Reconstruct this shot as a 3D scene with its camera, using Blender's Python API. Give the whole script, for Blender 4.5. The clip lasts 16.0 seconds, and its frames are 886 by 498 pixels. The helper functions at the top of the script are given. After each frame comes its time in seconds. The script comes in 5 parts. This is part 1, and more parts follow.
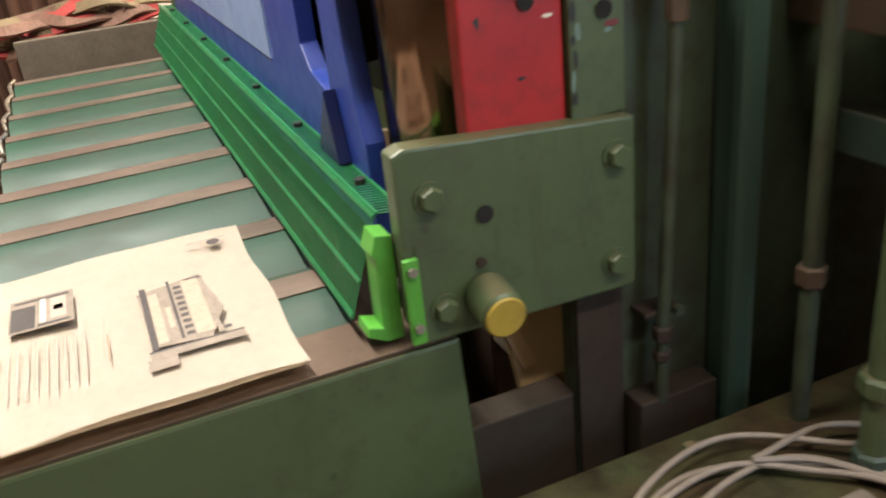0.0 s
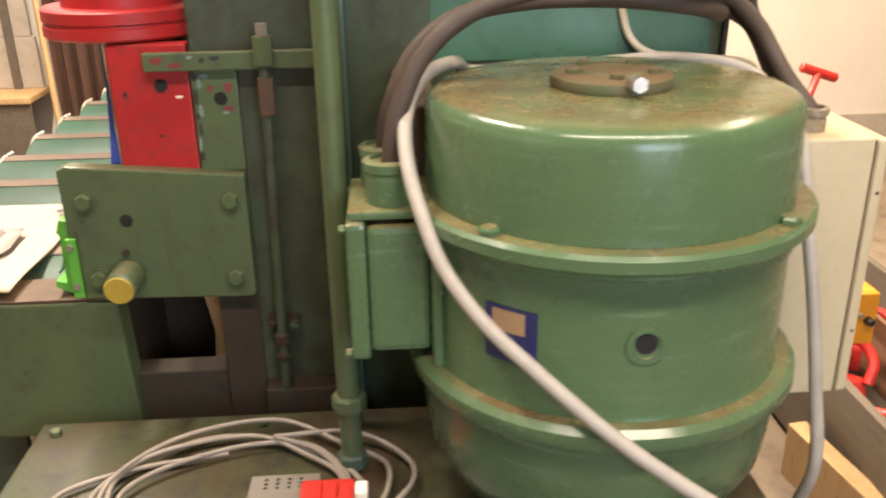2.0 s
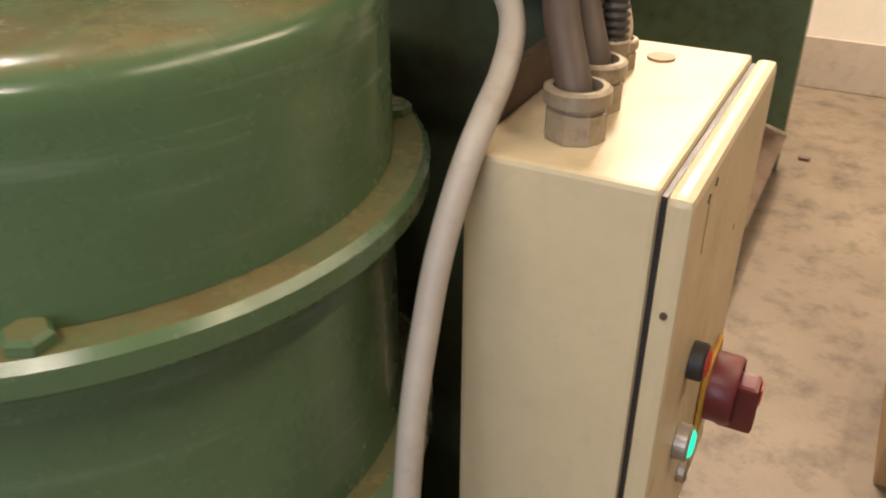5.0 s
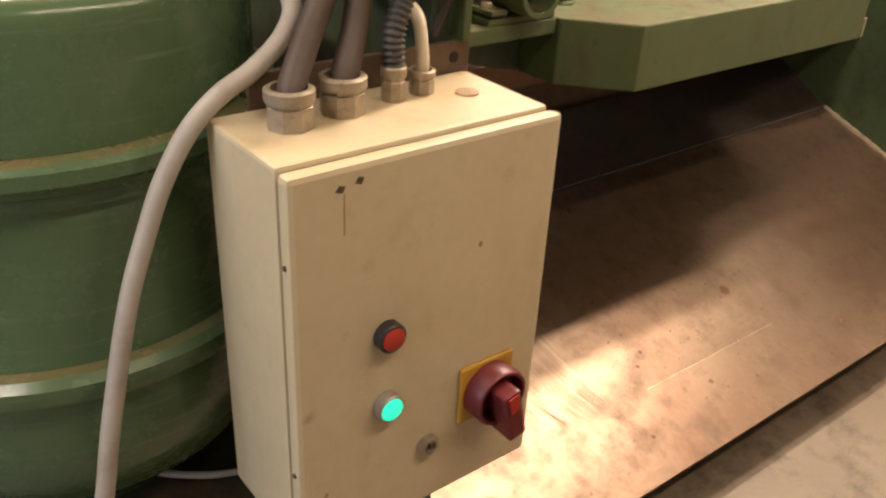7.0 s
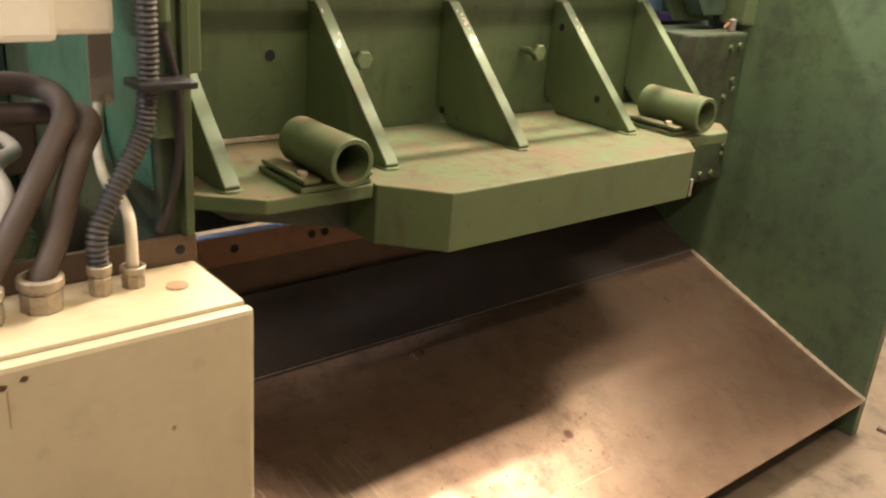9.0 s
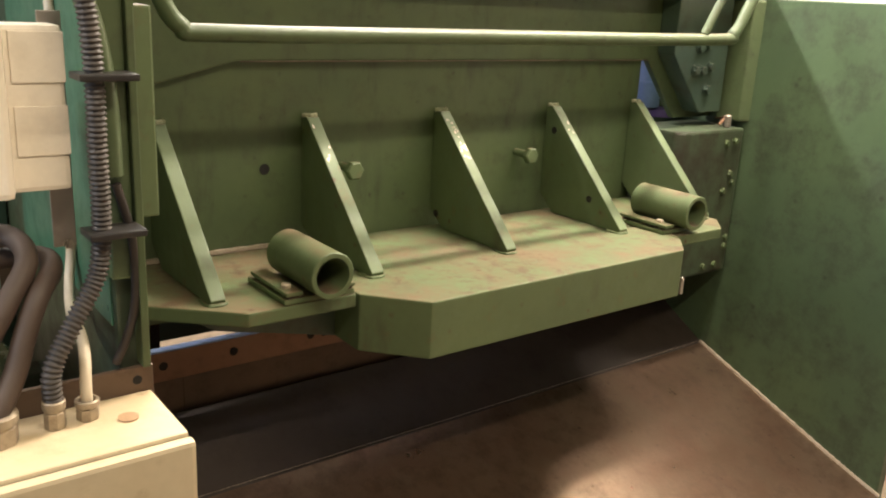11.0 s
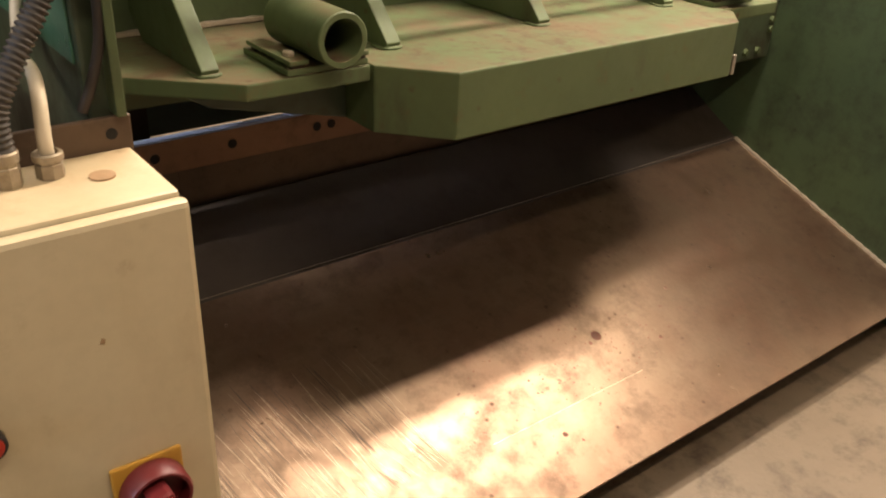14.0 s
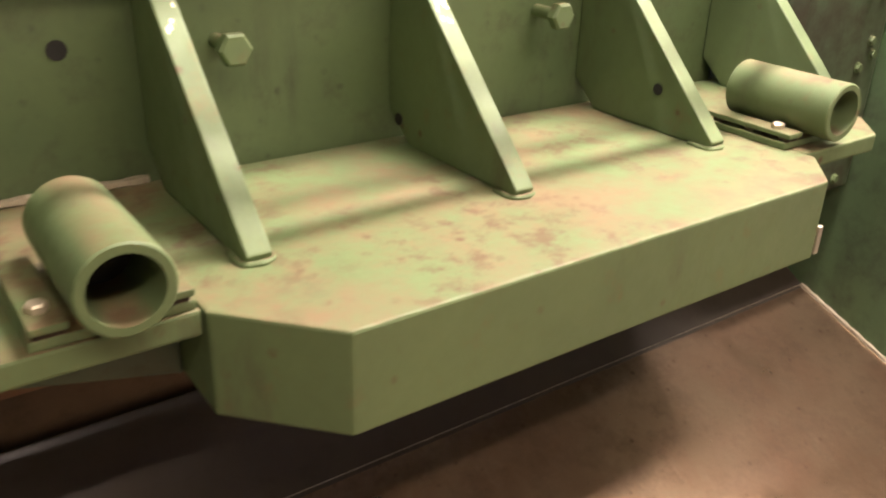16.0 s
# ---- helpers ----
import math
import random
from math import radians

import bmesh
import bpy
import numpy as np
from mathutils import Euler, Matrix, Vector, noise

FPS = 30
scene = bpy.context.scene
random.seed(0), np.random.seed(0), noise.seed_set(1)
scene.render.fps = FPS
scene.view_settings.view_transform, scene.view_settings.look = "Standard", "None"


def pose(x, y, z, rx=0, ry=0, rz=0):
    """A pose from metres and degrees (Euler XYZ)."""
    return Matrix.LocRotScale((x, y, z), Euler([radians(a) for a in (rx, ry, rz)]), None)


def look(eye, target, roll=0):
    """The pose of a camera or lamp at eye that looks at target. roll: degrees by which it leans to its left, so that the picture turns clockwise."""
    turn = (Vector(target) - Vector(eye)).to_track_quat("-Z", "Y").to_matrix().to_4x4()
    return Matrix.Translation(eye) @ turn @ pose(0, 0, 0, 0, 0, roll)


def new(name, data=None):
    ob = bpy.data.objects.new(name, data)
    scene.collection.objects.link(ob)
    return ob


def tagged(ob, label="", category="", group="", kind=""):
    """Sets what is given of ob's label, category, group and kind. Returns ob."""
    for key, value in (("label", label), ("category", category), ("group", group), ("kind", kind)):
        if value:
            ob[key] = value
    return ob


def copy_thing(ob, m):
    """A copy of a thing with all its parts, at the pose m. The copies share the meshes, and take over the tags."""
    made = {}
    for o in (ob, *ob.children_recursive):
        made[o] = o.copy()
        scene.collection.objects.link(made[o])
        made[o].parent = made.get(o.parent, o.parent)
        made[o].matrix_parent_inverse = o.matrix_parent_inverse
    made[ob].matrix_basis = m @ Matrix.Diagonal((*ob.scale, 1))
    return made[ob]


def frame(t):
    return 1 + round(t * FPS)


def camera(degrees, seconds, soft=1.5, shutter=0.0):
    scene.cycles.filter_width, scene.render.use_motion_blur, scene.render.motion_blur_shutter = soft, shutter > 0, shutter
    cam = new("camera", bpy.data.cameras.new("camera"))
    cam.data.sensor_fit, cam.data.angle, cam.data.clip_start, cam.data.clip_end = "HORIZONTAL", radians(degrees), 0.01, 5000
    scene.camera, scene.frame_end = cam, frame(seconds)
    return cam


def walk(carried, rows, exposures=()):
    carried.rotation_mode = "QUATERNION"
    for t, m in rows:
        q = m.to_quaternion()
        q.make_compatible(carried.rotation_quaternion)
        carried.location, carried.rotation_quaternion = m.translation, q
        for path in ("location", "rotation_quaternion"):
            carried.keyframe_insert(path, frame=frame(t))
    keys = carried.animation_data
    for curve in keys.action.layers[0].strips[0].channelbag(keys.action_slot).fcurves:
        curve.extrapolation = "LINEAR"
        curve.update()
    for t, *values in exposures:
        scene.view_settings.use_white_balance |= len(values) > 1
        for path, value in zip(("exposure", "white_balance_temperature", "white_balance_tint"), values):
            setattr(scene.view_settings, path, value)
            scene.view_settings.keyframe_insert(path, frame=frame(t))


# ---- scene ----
cam = camera(54.6, 16.0, 2.0, 0.4)

PATH = [
    (0, (-0.599, 1.552, 1.265), (1.098, 0.912, 0.423), -6.4),
    (0.5, (-0.822, 1.397, 1.347), (0.911, 0.868, 0.502), -4.9),
    (1, (-1.02, 1.163, 1.359), (0.78, 0.764, 0.584), -2.8),
    (1.5, (-1.139, 0.94, 1.366), (0.696, 0.731, 0.598), -2.0),
    (2, (-1.177, 0.724, 1.379), (0.673, 0.615, 0.628), -0.9),
    (2.5, (-1.175, 0.502, 1.385), (0.687, 0.527, 0.655), 0.1),
    (3, (-1.135, 0.311, 1.38), (0.707, 0.525, 0.631), 1.1),
    (3.5, (-0.957, 0.196, 1.355), (0.842, 0.5, 0.534), 1.4),
    (3.7, (-0.874, 0.142, 1.352), (0.903, 0.465, 0.494), 1.5),
    (5.8, (-0.332, -0.246, 1.244), (0.936, 0.869, 0.172), 0.6),
    (6, (-0.31, -0.31, 1.248), (0.891, 0.865, 0.163), 1.0),
    (6.5, (-0.265, -0.468, 1.281), (0.831, 0.835, 0.233), 1.6),
    (7, (-0.286, -0.553, 1.329), (0.818, 0.807, 0.364), 3.1),
    (7.5, (-0.211, -0.673, 1.358), (0.895, 0.746, 0.484), 4.2),
    (8, (-0.177, -0.721, 1.385), (0.945, 0.723, 0.576), 4.1),
    (8.5, (-0.15, -0.722, 1.417), (1.026, 0.698, 0.643), 4.6),
    (9, (-0.099, -0.759, 1.457), (1.128, 0.644, 0.734), 4.8),
    (9.5, (-0.047, -0.807, 1.499), (1.168, 0.637, 0.837), 4.0),
    (9.7, (-0.028, -0.821, 1.511), (1.182, 0.637, 0.872), 3.5),
    (11.8, (-0.022, -0.86, 1.553), (1.124, 0.678, 0.986), 2.7),
    (12, (-0.023, -0.855, 1.538), (1.108, 0.677, 0.929), 2.6),
    (12.5, (-0.021, -0.859, 1.513), (1.102, 0.656, 0.847), 2.4),
    (13, (-0.007, -0.839, 1.487), (1.106, 0.64, 0.73), 2.6),
    (13.5, (0.02, -0.804, 1.446), (1.108, 0.623, 0.564), 2.9),
    (14, (0.046, -0.692, 1.381), (1.145, 0.69, 0.442), 2.6),
    (14.5, (0.128, -0.556, 1.371), (1.247, 0.808, 0.428), 2.1),
    (15, (0.294, -0.426, 1.378), (1.397, 0.979, 0.477), 1.6),
    (15.5, (0.454, -0.29, 1.388), (1.508, 1.173, 0.522), 1.7),
    (16, (0.618, -0.184, 1.384), (1.683, 1.277, 0.529), 1.9),
]

EXPOSURES = [(0.0, -0.2, 6000, 13), (0.5, -0.2, 6250, 15), (1.0, 0.24, 6500, 17), (1.5, 0.42, 6550, 16), (2.2, 0.26, 6580, 17), (3.0, -0.29, 6500, 18), (3.7, -0.44, 6500, 18), (6.0, -0.24, 6500, 17), (7.2, -0.29, 6550, 20), (8.2, -0.22, 6500, 19),
             (9.5, 0.16, 6050, 13), (11.8, 0.06, 5950, 13), (12.5, 0.21, 5900, 13), (13.3, -0.04, 6200, 16), (14.0, -0.29, 6400, 17), (15.0, -0.14, 6300, 15), (15.5, 0.48, 6050, 15), (16.0, 0.61, 6000, 16)]
walk(cam, [(t, look(e, a, r)) for t, e, a, r in PATH], EXPOSURES)

# ---- light ----
world = bpy.data.worlds.new("world")
scene.world = world
world.use_nodes = True
world.node_tree.nodes["Background"].inputs[0].default_value = (1.0, 0.86, 0.7, 1)
world.node_tree.nodes["Background"].inputs[1].default_value = 0.03


def area_lamp(name, eye, target, sx, sy, watts, colour):
    data = bpy.data.lights.new(name, "AREA")
    data.shape, data.size, data.size_y, data.energy, data.color = "RECTANGLE", sx, sy, watts, colour
    ob = new(name, data)
    ob.matrix_world = look(eye, target)
    return ob


def tube_row(name, centre, watts, colour, turn=0, length=2.3):
    ob = area_lamp(name, centre, (centre[0], centre[1], 0), length, 0.12, watts, colour)
    ob.matrix_world = pose(*centre, 0, 0, turn)
    return ob


WARM = (1.0, 0.82, 0.55)
# three rows of ceiling tubes along the machine, one lamp at its end and a window in the far wall
tube_row("ceiling_tubes_rear", (0.9, -1.25, 3.05), 62, WARM)
tube_row("ceiling_tubes_machine", (2.50, 0.56, 3.05), 145, (1.0, 0.85, 0.64), 0, 1.9)
tube_row("ceiling_tubes_machine", (2.50, 0.26, 3.05), 75, (1.0, 0.85, 0.64), 0, 1.9)
tube_row("ceiling_tubes_front", (1.2, 1.85, 3.05), 185, (1.0, 0.90, 0.74))
tube_row("ceiling_tubes_side", (-1.35, 0.45, 3.05), 85, (1.0, 0.89, 0.72), 90)
area_lamp("window_light", (-2.8, -0.2, 1.6), (0.0, 0.15, 0.9), 1.0, 1.0, 36, (0.68, 0.84, 1.0))


# ---- materials ----
def node_material(name):
    m = bpy.data.materials.new(name)
    m.use_nodes = True
    nt = m.node_tree
    return m, nt, nt.nodes["Principled BSDF"]


def noise_node(nt, scale, detail=6.0, rough=0.6, coords=None):
    n = nt.nodes.new("ShaderNodeTexNoise")
    n.inputs["Scale"].default_value, n.inputs["Detail"].default_value, n.inputs["Roughness"].default_value = scale, detail, rough
    nt.links.new(coords, n.inputs["Vector"])
    return n.outputs["Fac"]


def ramp_node(nt, fac, lo, hi):
    r = nt.nodes.new("ShaderNodeMapRange")
    r.inputs["From Min"].default_value, r.inputs["From Max"].default_value = lo, hi
    nt.links.new(fac, r.inputs["Value"])
    return r.outputs["Result"]


def mix_node(nt, fac, a, b):
    m = nt.nodes.new("ShaderNodeMix")
    m.data_type = "RGBA"
    if isinstance(fac, float):
        m.inputs[0].default_value = fac
    else:
        nt.links.new(fac, m.inputs[0])
    for value, socket in ((a, m.inputs[6]), (b, m.inputs[7])):
        if isinstance(value, tuple):
            socket.default_value = (*value, 1)
        else:
            nt.links.new(value, socket)
    return m.outputs[2]


def mul_node(nt, a, b):
    m = nt.nodes.new("ShaderNodeMath")
    m.operation = "MULTIPLY"
    nt.links.new(a, m.inputs[0])
    if isinstance(b, float):
        m.inputs[1].default_value = b
    else:
        nt.links.new(b, m.inputs[1])
    return m.outputs[0]


def surface(name, base, tint=None, dirt=None, rough=0.5, metal=0.0, dirt_amount=0.5, grain=60.0, patch=5.0,
            bump=0.15, top_dust=None, stretch=(1, 1, 1), dirt_lo=0.52, bump_scale=None, coat=0.0, streak=None, spots=None, top_rust=None):
    """Base colour with broad tint, dirt patches, fine grain and relief; dust settles where the surface faces up."""
    m, nt, bsdf = node_material(name)
    tc = nt.nodes.new("ShaderNodeTexCoord")
    mp = nt.nodes.new("ShaderNodeMapping")
    mp.inputs["Scale"].default_value = stretch
    geo = nt.nodes.new("ShaderNodeNewGeometry")
    nt.links.new(geo.outputs["Position"], mp.inputs["Vector"])
    co = mp.outputs["Vector"]
    big = noise_node(nt, patch, 5, 0.6, co)
    mid = noise_node(nt, patch * 3.7, 8, 0.7, co)
    fine = noise_node(nt, grain, 4, 0.6, co)
    tint = tint or tuple(c * 0.75 for c in base)
    col = mix_node(nt, ramp_node(nt, big, 0.35, 0.7), base, tint)
    col = mix_node(nt, mul_node(nt, ramp_node(nt, fine, 0.4, 0.8), 0.25), col, tuple(c * 0.7 for c in base))
    ro = ramp_node(nt, mid, 0.3, 0.75)
    if dirt:
        mask = mul_node(nt, ramp_node(nt, mid, dirt_lo, dirt_lo + 0.2), dirt_amount)
        col = mix_node(nt, mask, col, dirt)
    if top_dust:
        sep = nt.nodes.new("ShaderNodeSeparateXYZ")
        nt.links.new(geo.outputs["Normal"], sep.inputs[0])
        up = ramp_node(nt, sep.outputs["Z"], 0.75, 0.98)
        dust_col, dust_amount, dust_lo, dust_hi = (*top_dust, 0.33, 0.62)[:4] if len(top_dust) == 2 else top_dust
        dust_noise = mul_node(nt, mix_node(nt, 0.55, big, mid), 1.0)
        cover = mul_node(nt, mul_node(nt, up, ramp_node(nt, dust_noise, dust_lo, dust_hi)), dust_amount)
        col = mix_node(nt, cover, col, dust_col)
    if top_rust:
        colour, amount, scale, lo, hi = top_rust
        sep = nt.nodes.new("ShaderNodeSeparateXYZ")
        nt.links.new(geo.outputs["Normal"], sep.inputs[0])
        patches = mul_node(nt, ramp_node(nt, noise_node(nt, scale, 7, 0.68, geo.outputs["Position"]), lo, hi), ramp_node(nt, noise_node(nt, scale * 0.22, 3, 0.5, geo.outputs["Position"]), 0.40, 0.56))
        col = mix_node(nt, mul_node(nt, mul_node(nt, patches, ramp_node(nt, sep.outputs["Z"], 0.75, 0.98)), amount), col, colour)
    if streak:
        colour, amount, scale = streak
        mp2 = nt.nodes.new("ShaderNodeMapping")
        mp2.inputs["Scale"].default_value = scale
        nt.links.new(geo.outputs["Position"], mp2.inputs["Vector"])
        line = ramp_node(nt, noise_node(nt, 1.0, 6, 0.65, mp2.outputs["Vector"]), 0.56, 0.72)
        line = mul_node(nt, mul_node(nt, line, ramp_node(nt, big, 0.35, 0.6)), amount)
        col = mix_node(nt, line, col, colour)
    if spots:
        colour, amount, scale = spots
        vo = nt.nodes.new("ShaderNodeTexVoronoi")
        vo.inputs["Scale"].default_value = scale
        nt.links.new(geo.outputs["Position"], vo.inputs["Vector"])
        dot = ramp_node(nt, vo.outputs["Distance"], 0.16, 0.06)
        col = mix_node(nt, mul_node(nt, mul_node(nt, dot, ramp_node(nt, mid, 0.45, 0.6)), amount), col, colour)
    nt.links.new(col, bsdf.inputs["Base Color"])
    rr = nt.nodes.new("ShaderNodeMapRange")
    rr.inputs["To Min"].default_value, rr.inputs["To Max"].default_value = max(0.05, rough - 0.1), min(1.0, rough + 0.15)
    nt.links.new(ro, rr.inputs["Value"])
    nt.links.new(rr.outputs["Result"], bsdf.inputs["Roughness"])
    bsdf.inputs["Metallic"].default_value = metal
    bsdf.inputs["Coat Weight"].default_value = coat
    bp = nt.nodes.new("ShaderNodeBump")
    bp.inputs["Strength"].default_value, bp.inputs["Distance"].default_value = bump, 0.004
    nt.links.new(noise_node(nt, bump_scale or grain * 0.6, 3, 0.5, co), bp.inputs["Height"])
    nt.links.new(bp.outputs["Normal"], bsdf.inputs["Normal"])
    return m


RUST = (0.19, 0.085, 0.045)
GREEN = surface("green_paint", (0.085, 0.117, 0.050), (0.064, 0.092, 0.044), (0.045, 0.040, 0.022), 0.42, dirt_amount=0.5, patch=4, bump=0.12,
                top_dust=((0.15, 0.11, 0.058), 0.7), streak=((0.036, 0.034, 0.02), 0.65, (14, 14, 3)), spots=((0.025, 0.02, 0.015), 0.5, 22))
GREEN_RUSTY = surface("rusty_green_paint", (0.110, 0.150, 0.064), (0.09, 0.124, 0.056), RUST, 0.6, dirt_amount=0.45, dirt_lo=0.58, patch=4, streak=((0.06, 0.055, 0.032), 0.55, (11, 11, 3)), spots=((0.09, 0.048, 0.024), 0.9, 19),
                      top_dust=((0.165, 0.115, 0.064), 0.92, 0.42, 0.59), top_rust=((0.090, 0.048, 0.025), 0.75, 20, 0.50, 0.62))
GREEN_MOTOR = surface("motor_paint", (0.085, 0.146, 0.066), (0.072, 0.124, 0.06), (0.12, 0.08, 0.035), 0.24, dirt_amount=0.3, dirt_lo=0.6, patch=5, bump=0.05,
                      top_dust=((0.19, 0.145, 0.062), 0.85, 0.34, 0.58), top_rust=((0.12, 0.062, 0.03), 0.7, 11, 0.48, 0.62), streak=((0.19, 0.26, 0.17), 0.6, (6, 6, 110)), spots=((0.04, 0.045, 0.028), 0.5, 15))
GREEN_PLATE = surface("smudged_green_paint", (0.078, 0.120, 0.060), (0.058, 0.092, 0.052), (0.032, 0.034, 0.022), 0.45, dirt_amount=0.65, dirt_lo=0.47, patch=2, bump=0.1, streak=((0.036, 0.034, 0.02), 0.5, (6, 6, 1.5)),
                      spots=((0.025, 0.02, 0.015), 0.6, 16))
# grimy green; on the guide housing its dark tone also carries shade
GREEN_GRIME_SHADE = surface("grimy_shaded_paint", (0.062, 0.086, 0.045), (0.046, 0.060, 0.040), (0.030, 0.020, 0.012), 0.45, dirt_amount=0.75, dirt_lo=0.45, patch=2.6, bump=0.12,
                      streak=((0.030, 0.026, 0.016), 0.8, (16, 16, 2)), spots=((0.025, 0.02, 0.015), 0.5, 22))
# oily grime; also colours the added plates that darken the end opening
GRIME_RECESS = surface("oily_grime_recess_shade", (0.036, 0.019, 0.010), (0.032, 0.027, 0.016), (0.016, 0.010, 0.007), 0.75, dirt_amount=0.7, patch=6)
PHOTO = surface("printed_grey", (0.25, 0.205, 0.16), (0.34, 0.28, 0.22), (0.14, 0.11, 0.085), 0.5, dirt_amount=0.6, patch=40, bump=0.01)
PRINT = surface("printed_warm_grey", (0.40, 0.32, 0.235), (0.50, 0.41, 0.31), (0.28, 0.22, 0.16), 0.5, dirt_amount=0.5, patch=60, bump=0.01)
CHIP_DARK = surface("dark_paint_chip", (0.02, 0.022, 0.022), (0.035, 0.03, 0.025), None, 0.5)
CHIP_PALE = surface("turquoise_undercoat", (0.20, 0.30, 0.25), (0.15, 0.22, 0.19), (0.06, 0.06, 0.05), 0.55)
CHIP_RED = surface("red_overspray", (0.20, 0.03, 0.035), (0.15, 0.04, 0.035), (0.08, 0.05, 0.03), 0.55)
GREEN_DARK = surface("oily_green_paint", (0.06, 0.092, 0.06), (0.042, 0.066, 0.055), (0.04, 0.028, 0.015), 0.4, dirt_amount=0.6, patch=4,
                     top_dust=((0.085, 0.055, 0.03), 0.8))
GREEN_BLUE = surface("sea_green_paint", (0.050, 0.092, 0.064), (0.040, 0.072, 0.056), (0.05, 0.06, 0.04), 0.38, dirt_amount=0.4, patch=3)
SEA_PANEL = surface("sea_green_panel", (0.06, 0.165, 0.095), (0.042, 0.115, 0.072), (0.03, 0.05, 0.035), 0.34, dirt_amount=0.5, dirt_lo=0.5, patch=3)
GUARD_GREEN = surface("bright_green_enamel", (0.028, 0.215, 0.070), (0.022, 0.17, 0.06), (0.06, 0.12, 0.03), 0.4, dirt_amount=0.3)
BRACKET_GREEN = surface("light_green_enamel", (0.11, 0.40, 0.045), (0.09, 0.33, 0.04), (0.06, 0.16, 0.03), 0.4, dirt_amount=0.3)
TABLE_GREEN = surface("table_paint", (0.018, 0.066, 0.036), (0.015, 0.053, 0.032), (0.05, 0.045, 0.032), 0.50, dirt_amount=0.45, dirt_lo=0.48, patch=4, stretch=(1, 0.4, 1))
CREST = surface("worn_crest_steel", (0.21, 0.155, 0.12), (0.15, 0.11, 0.085), (0.07, 0.07, 0.045), 0.46, metal=0.35, dirt_amount=0.6, dirt_lo=0.46, stretch=(1, 0.25, 1))
CHUTE = surface("brown_steel_sheet", (0.195, 0.135, 0.090), (0.155, 0.088, 0.056), (0.05, 0.032, 0.02), 0.36, metal=0.75, dirt_amount=0.5, dirt_lo=0.47, patch=3.2, grain=110,
                bump=0.12, stretch=(1.0, 1.0, 1), streak=((0.26, 0.20, 0.14), 0.22, (30, 12, 12)), spots=((0.05, 0.025, 0.014), 0.9, 24))
BLADE = surface("brown_blade_steel", (0.24, 0.13, 0.075), (0.19, 0.10, 0.06), (0.08, 0.05, 0.03), 0.45, metal=0.2)
RUST_SPOT = surface("rust_drop", (0.13, 0.045, 0.02), (0.09, 0.03, 0.015), None, 0.6)
SCRATCH = surface("bright_scratched_steel", (0.42, 0.33, 0.24), (0.34, 0.25, 0.17), (0.16, 0.10, 0.06), 0.4, metal=0.6, dirt_amount=0.7, dirt_lo=0.46, patch=8)
DARK_SHEET = surface("dark_brown_sheet", (0.055, 0.042, 0.033), (0.04, 0.028, 0.022), (0.025, 0.017, 0.012), 0.5, metal=0.3, patch=2.5)
RUSTY_IRON = surface("rusty_iron", (0.13, 0.085, 0.055), (0.09, 0.06, 0.04), (0.04, 0.03, 0.02), 0.55, metal=0.3)
CREAM = surface("cream_enamel", (0.575, 0.49, 0.325), (0.535, 0.445, 0.285), (0.25, 0.18, 0.10), 0.38, dirt_amount=0.32, dirt_lo=0.56, patch=4, bump=0.04, streak=((0.36, 0.27, 0.16), 0.35, (9, 9, 3)), spots=((0.22, 0.14, 0.07), 0.6, 16),
                top_dust=((0.52, 0.37, 0.2), 0.5))
BOX_CREAM = surface("pale_plastic", (0.90, 0.83, 0.70), (0.86, 0.78, 0.63), (0.3, 0.2, 0.12), 0.4, dirt_amount=0.15, bump=0.03)
RED = surface("red_paint", (0.42, 0.018, 0.016), (0.33, 0.012, 0.014), (0.10, 0.02, 0.02), 0.45, dirt_amount=0.5, patch=8)
BLUE = surface("blue_paint", (0.025, 0.055, 0.32), (0.02, 0.045, 0.26), (0.03, 0.03, 0.06), 0.4, dirt_amount=0.3)
BLUE_DARK = surface("dark_blue_paint", (0.012, 0.02, 0.10), (0.01, 0.016, 0.07), (0.02, 0.02, 0.03), 0.4)
PURPLE = surface("violet_paint", (0.16, 0.10, 0.30), (0.12, 0.07, 0.22), (0.06, 0.04, 0.08), 0.4)
BLUE_PALE = surface("pale_blue_sheet", (0.28, 0.38, 0.62), (0.21, 0.30, 0.56), (0.12, 0.15, 0.25), 0.45, dirt_amount=0.35)
PISTON = surface("polished_piston_steel", (0.17, 0.105, 0.07), (0.12, 0.07, 0.045), (0.05, 0.03, 0.02), 0.12, metal=1.0, bump=0.04, stretch=(1, 1, 0.2))
STEEL = surface("bright_steel", (0.55, 0.50, 0.42), (0.46, 0.40, 0.33), (0.2, 0.13, 0.08), 0.3, metal=0.9, stretch=(1, 1, 0.2))
ZINC = surface("zinc_plate", (0.42, 0.38, 0.33), (0.34, 0.30, 0.26), (0.16, 0.12, 0.08), 0.4, metal=0.7)
GLAND = surface("dusty_gland_metal", (0.36, 0.30, 0.22), (0.28, 0.23, 0.16), (0.16, 0.11, 0.07), 0.5, metal=0.45, dirt_amount=0.6, dirt_lo=0.48, patch=20)
RUBBER = surface("black_rubber", (0.022, 0.018, 0.016), (0.035, 0.026, 0.02), (0.075, 0.05, 0.035), 0.55, dirt_amount=0.4)
HOSE_BROWN = surface("dusty_hose", (0.075, 0.05, 0.036), (0.055, 0.036, 0.026), (0.14, 0.10, 0.07), 0.6, dirt_amount=0.35)
CABLE = surface("grey_cable_sheath", (0.40, 0.36, 0.31), (0.33, 0.29, 0.25), (0.17, 0.13, 0.09), 0.5, dirt_amount=0.35, patch=8)
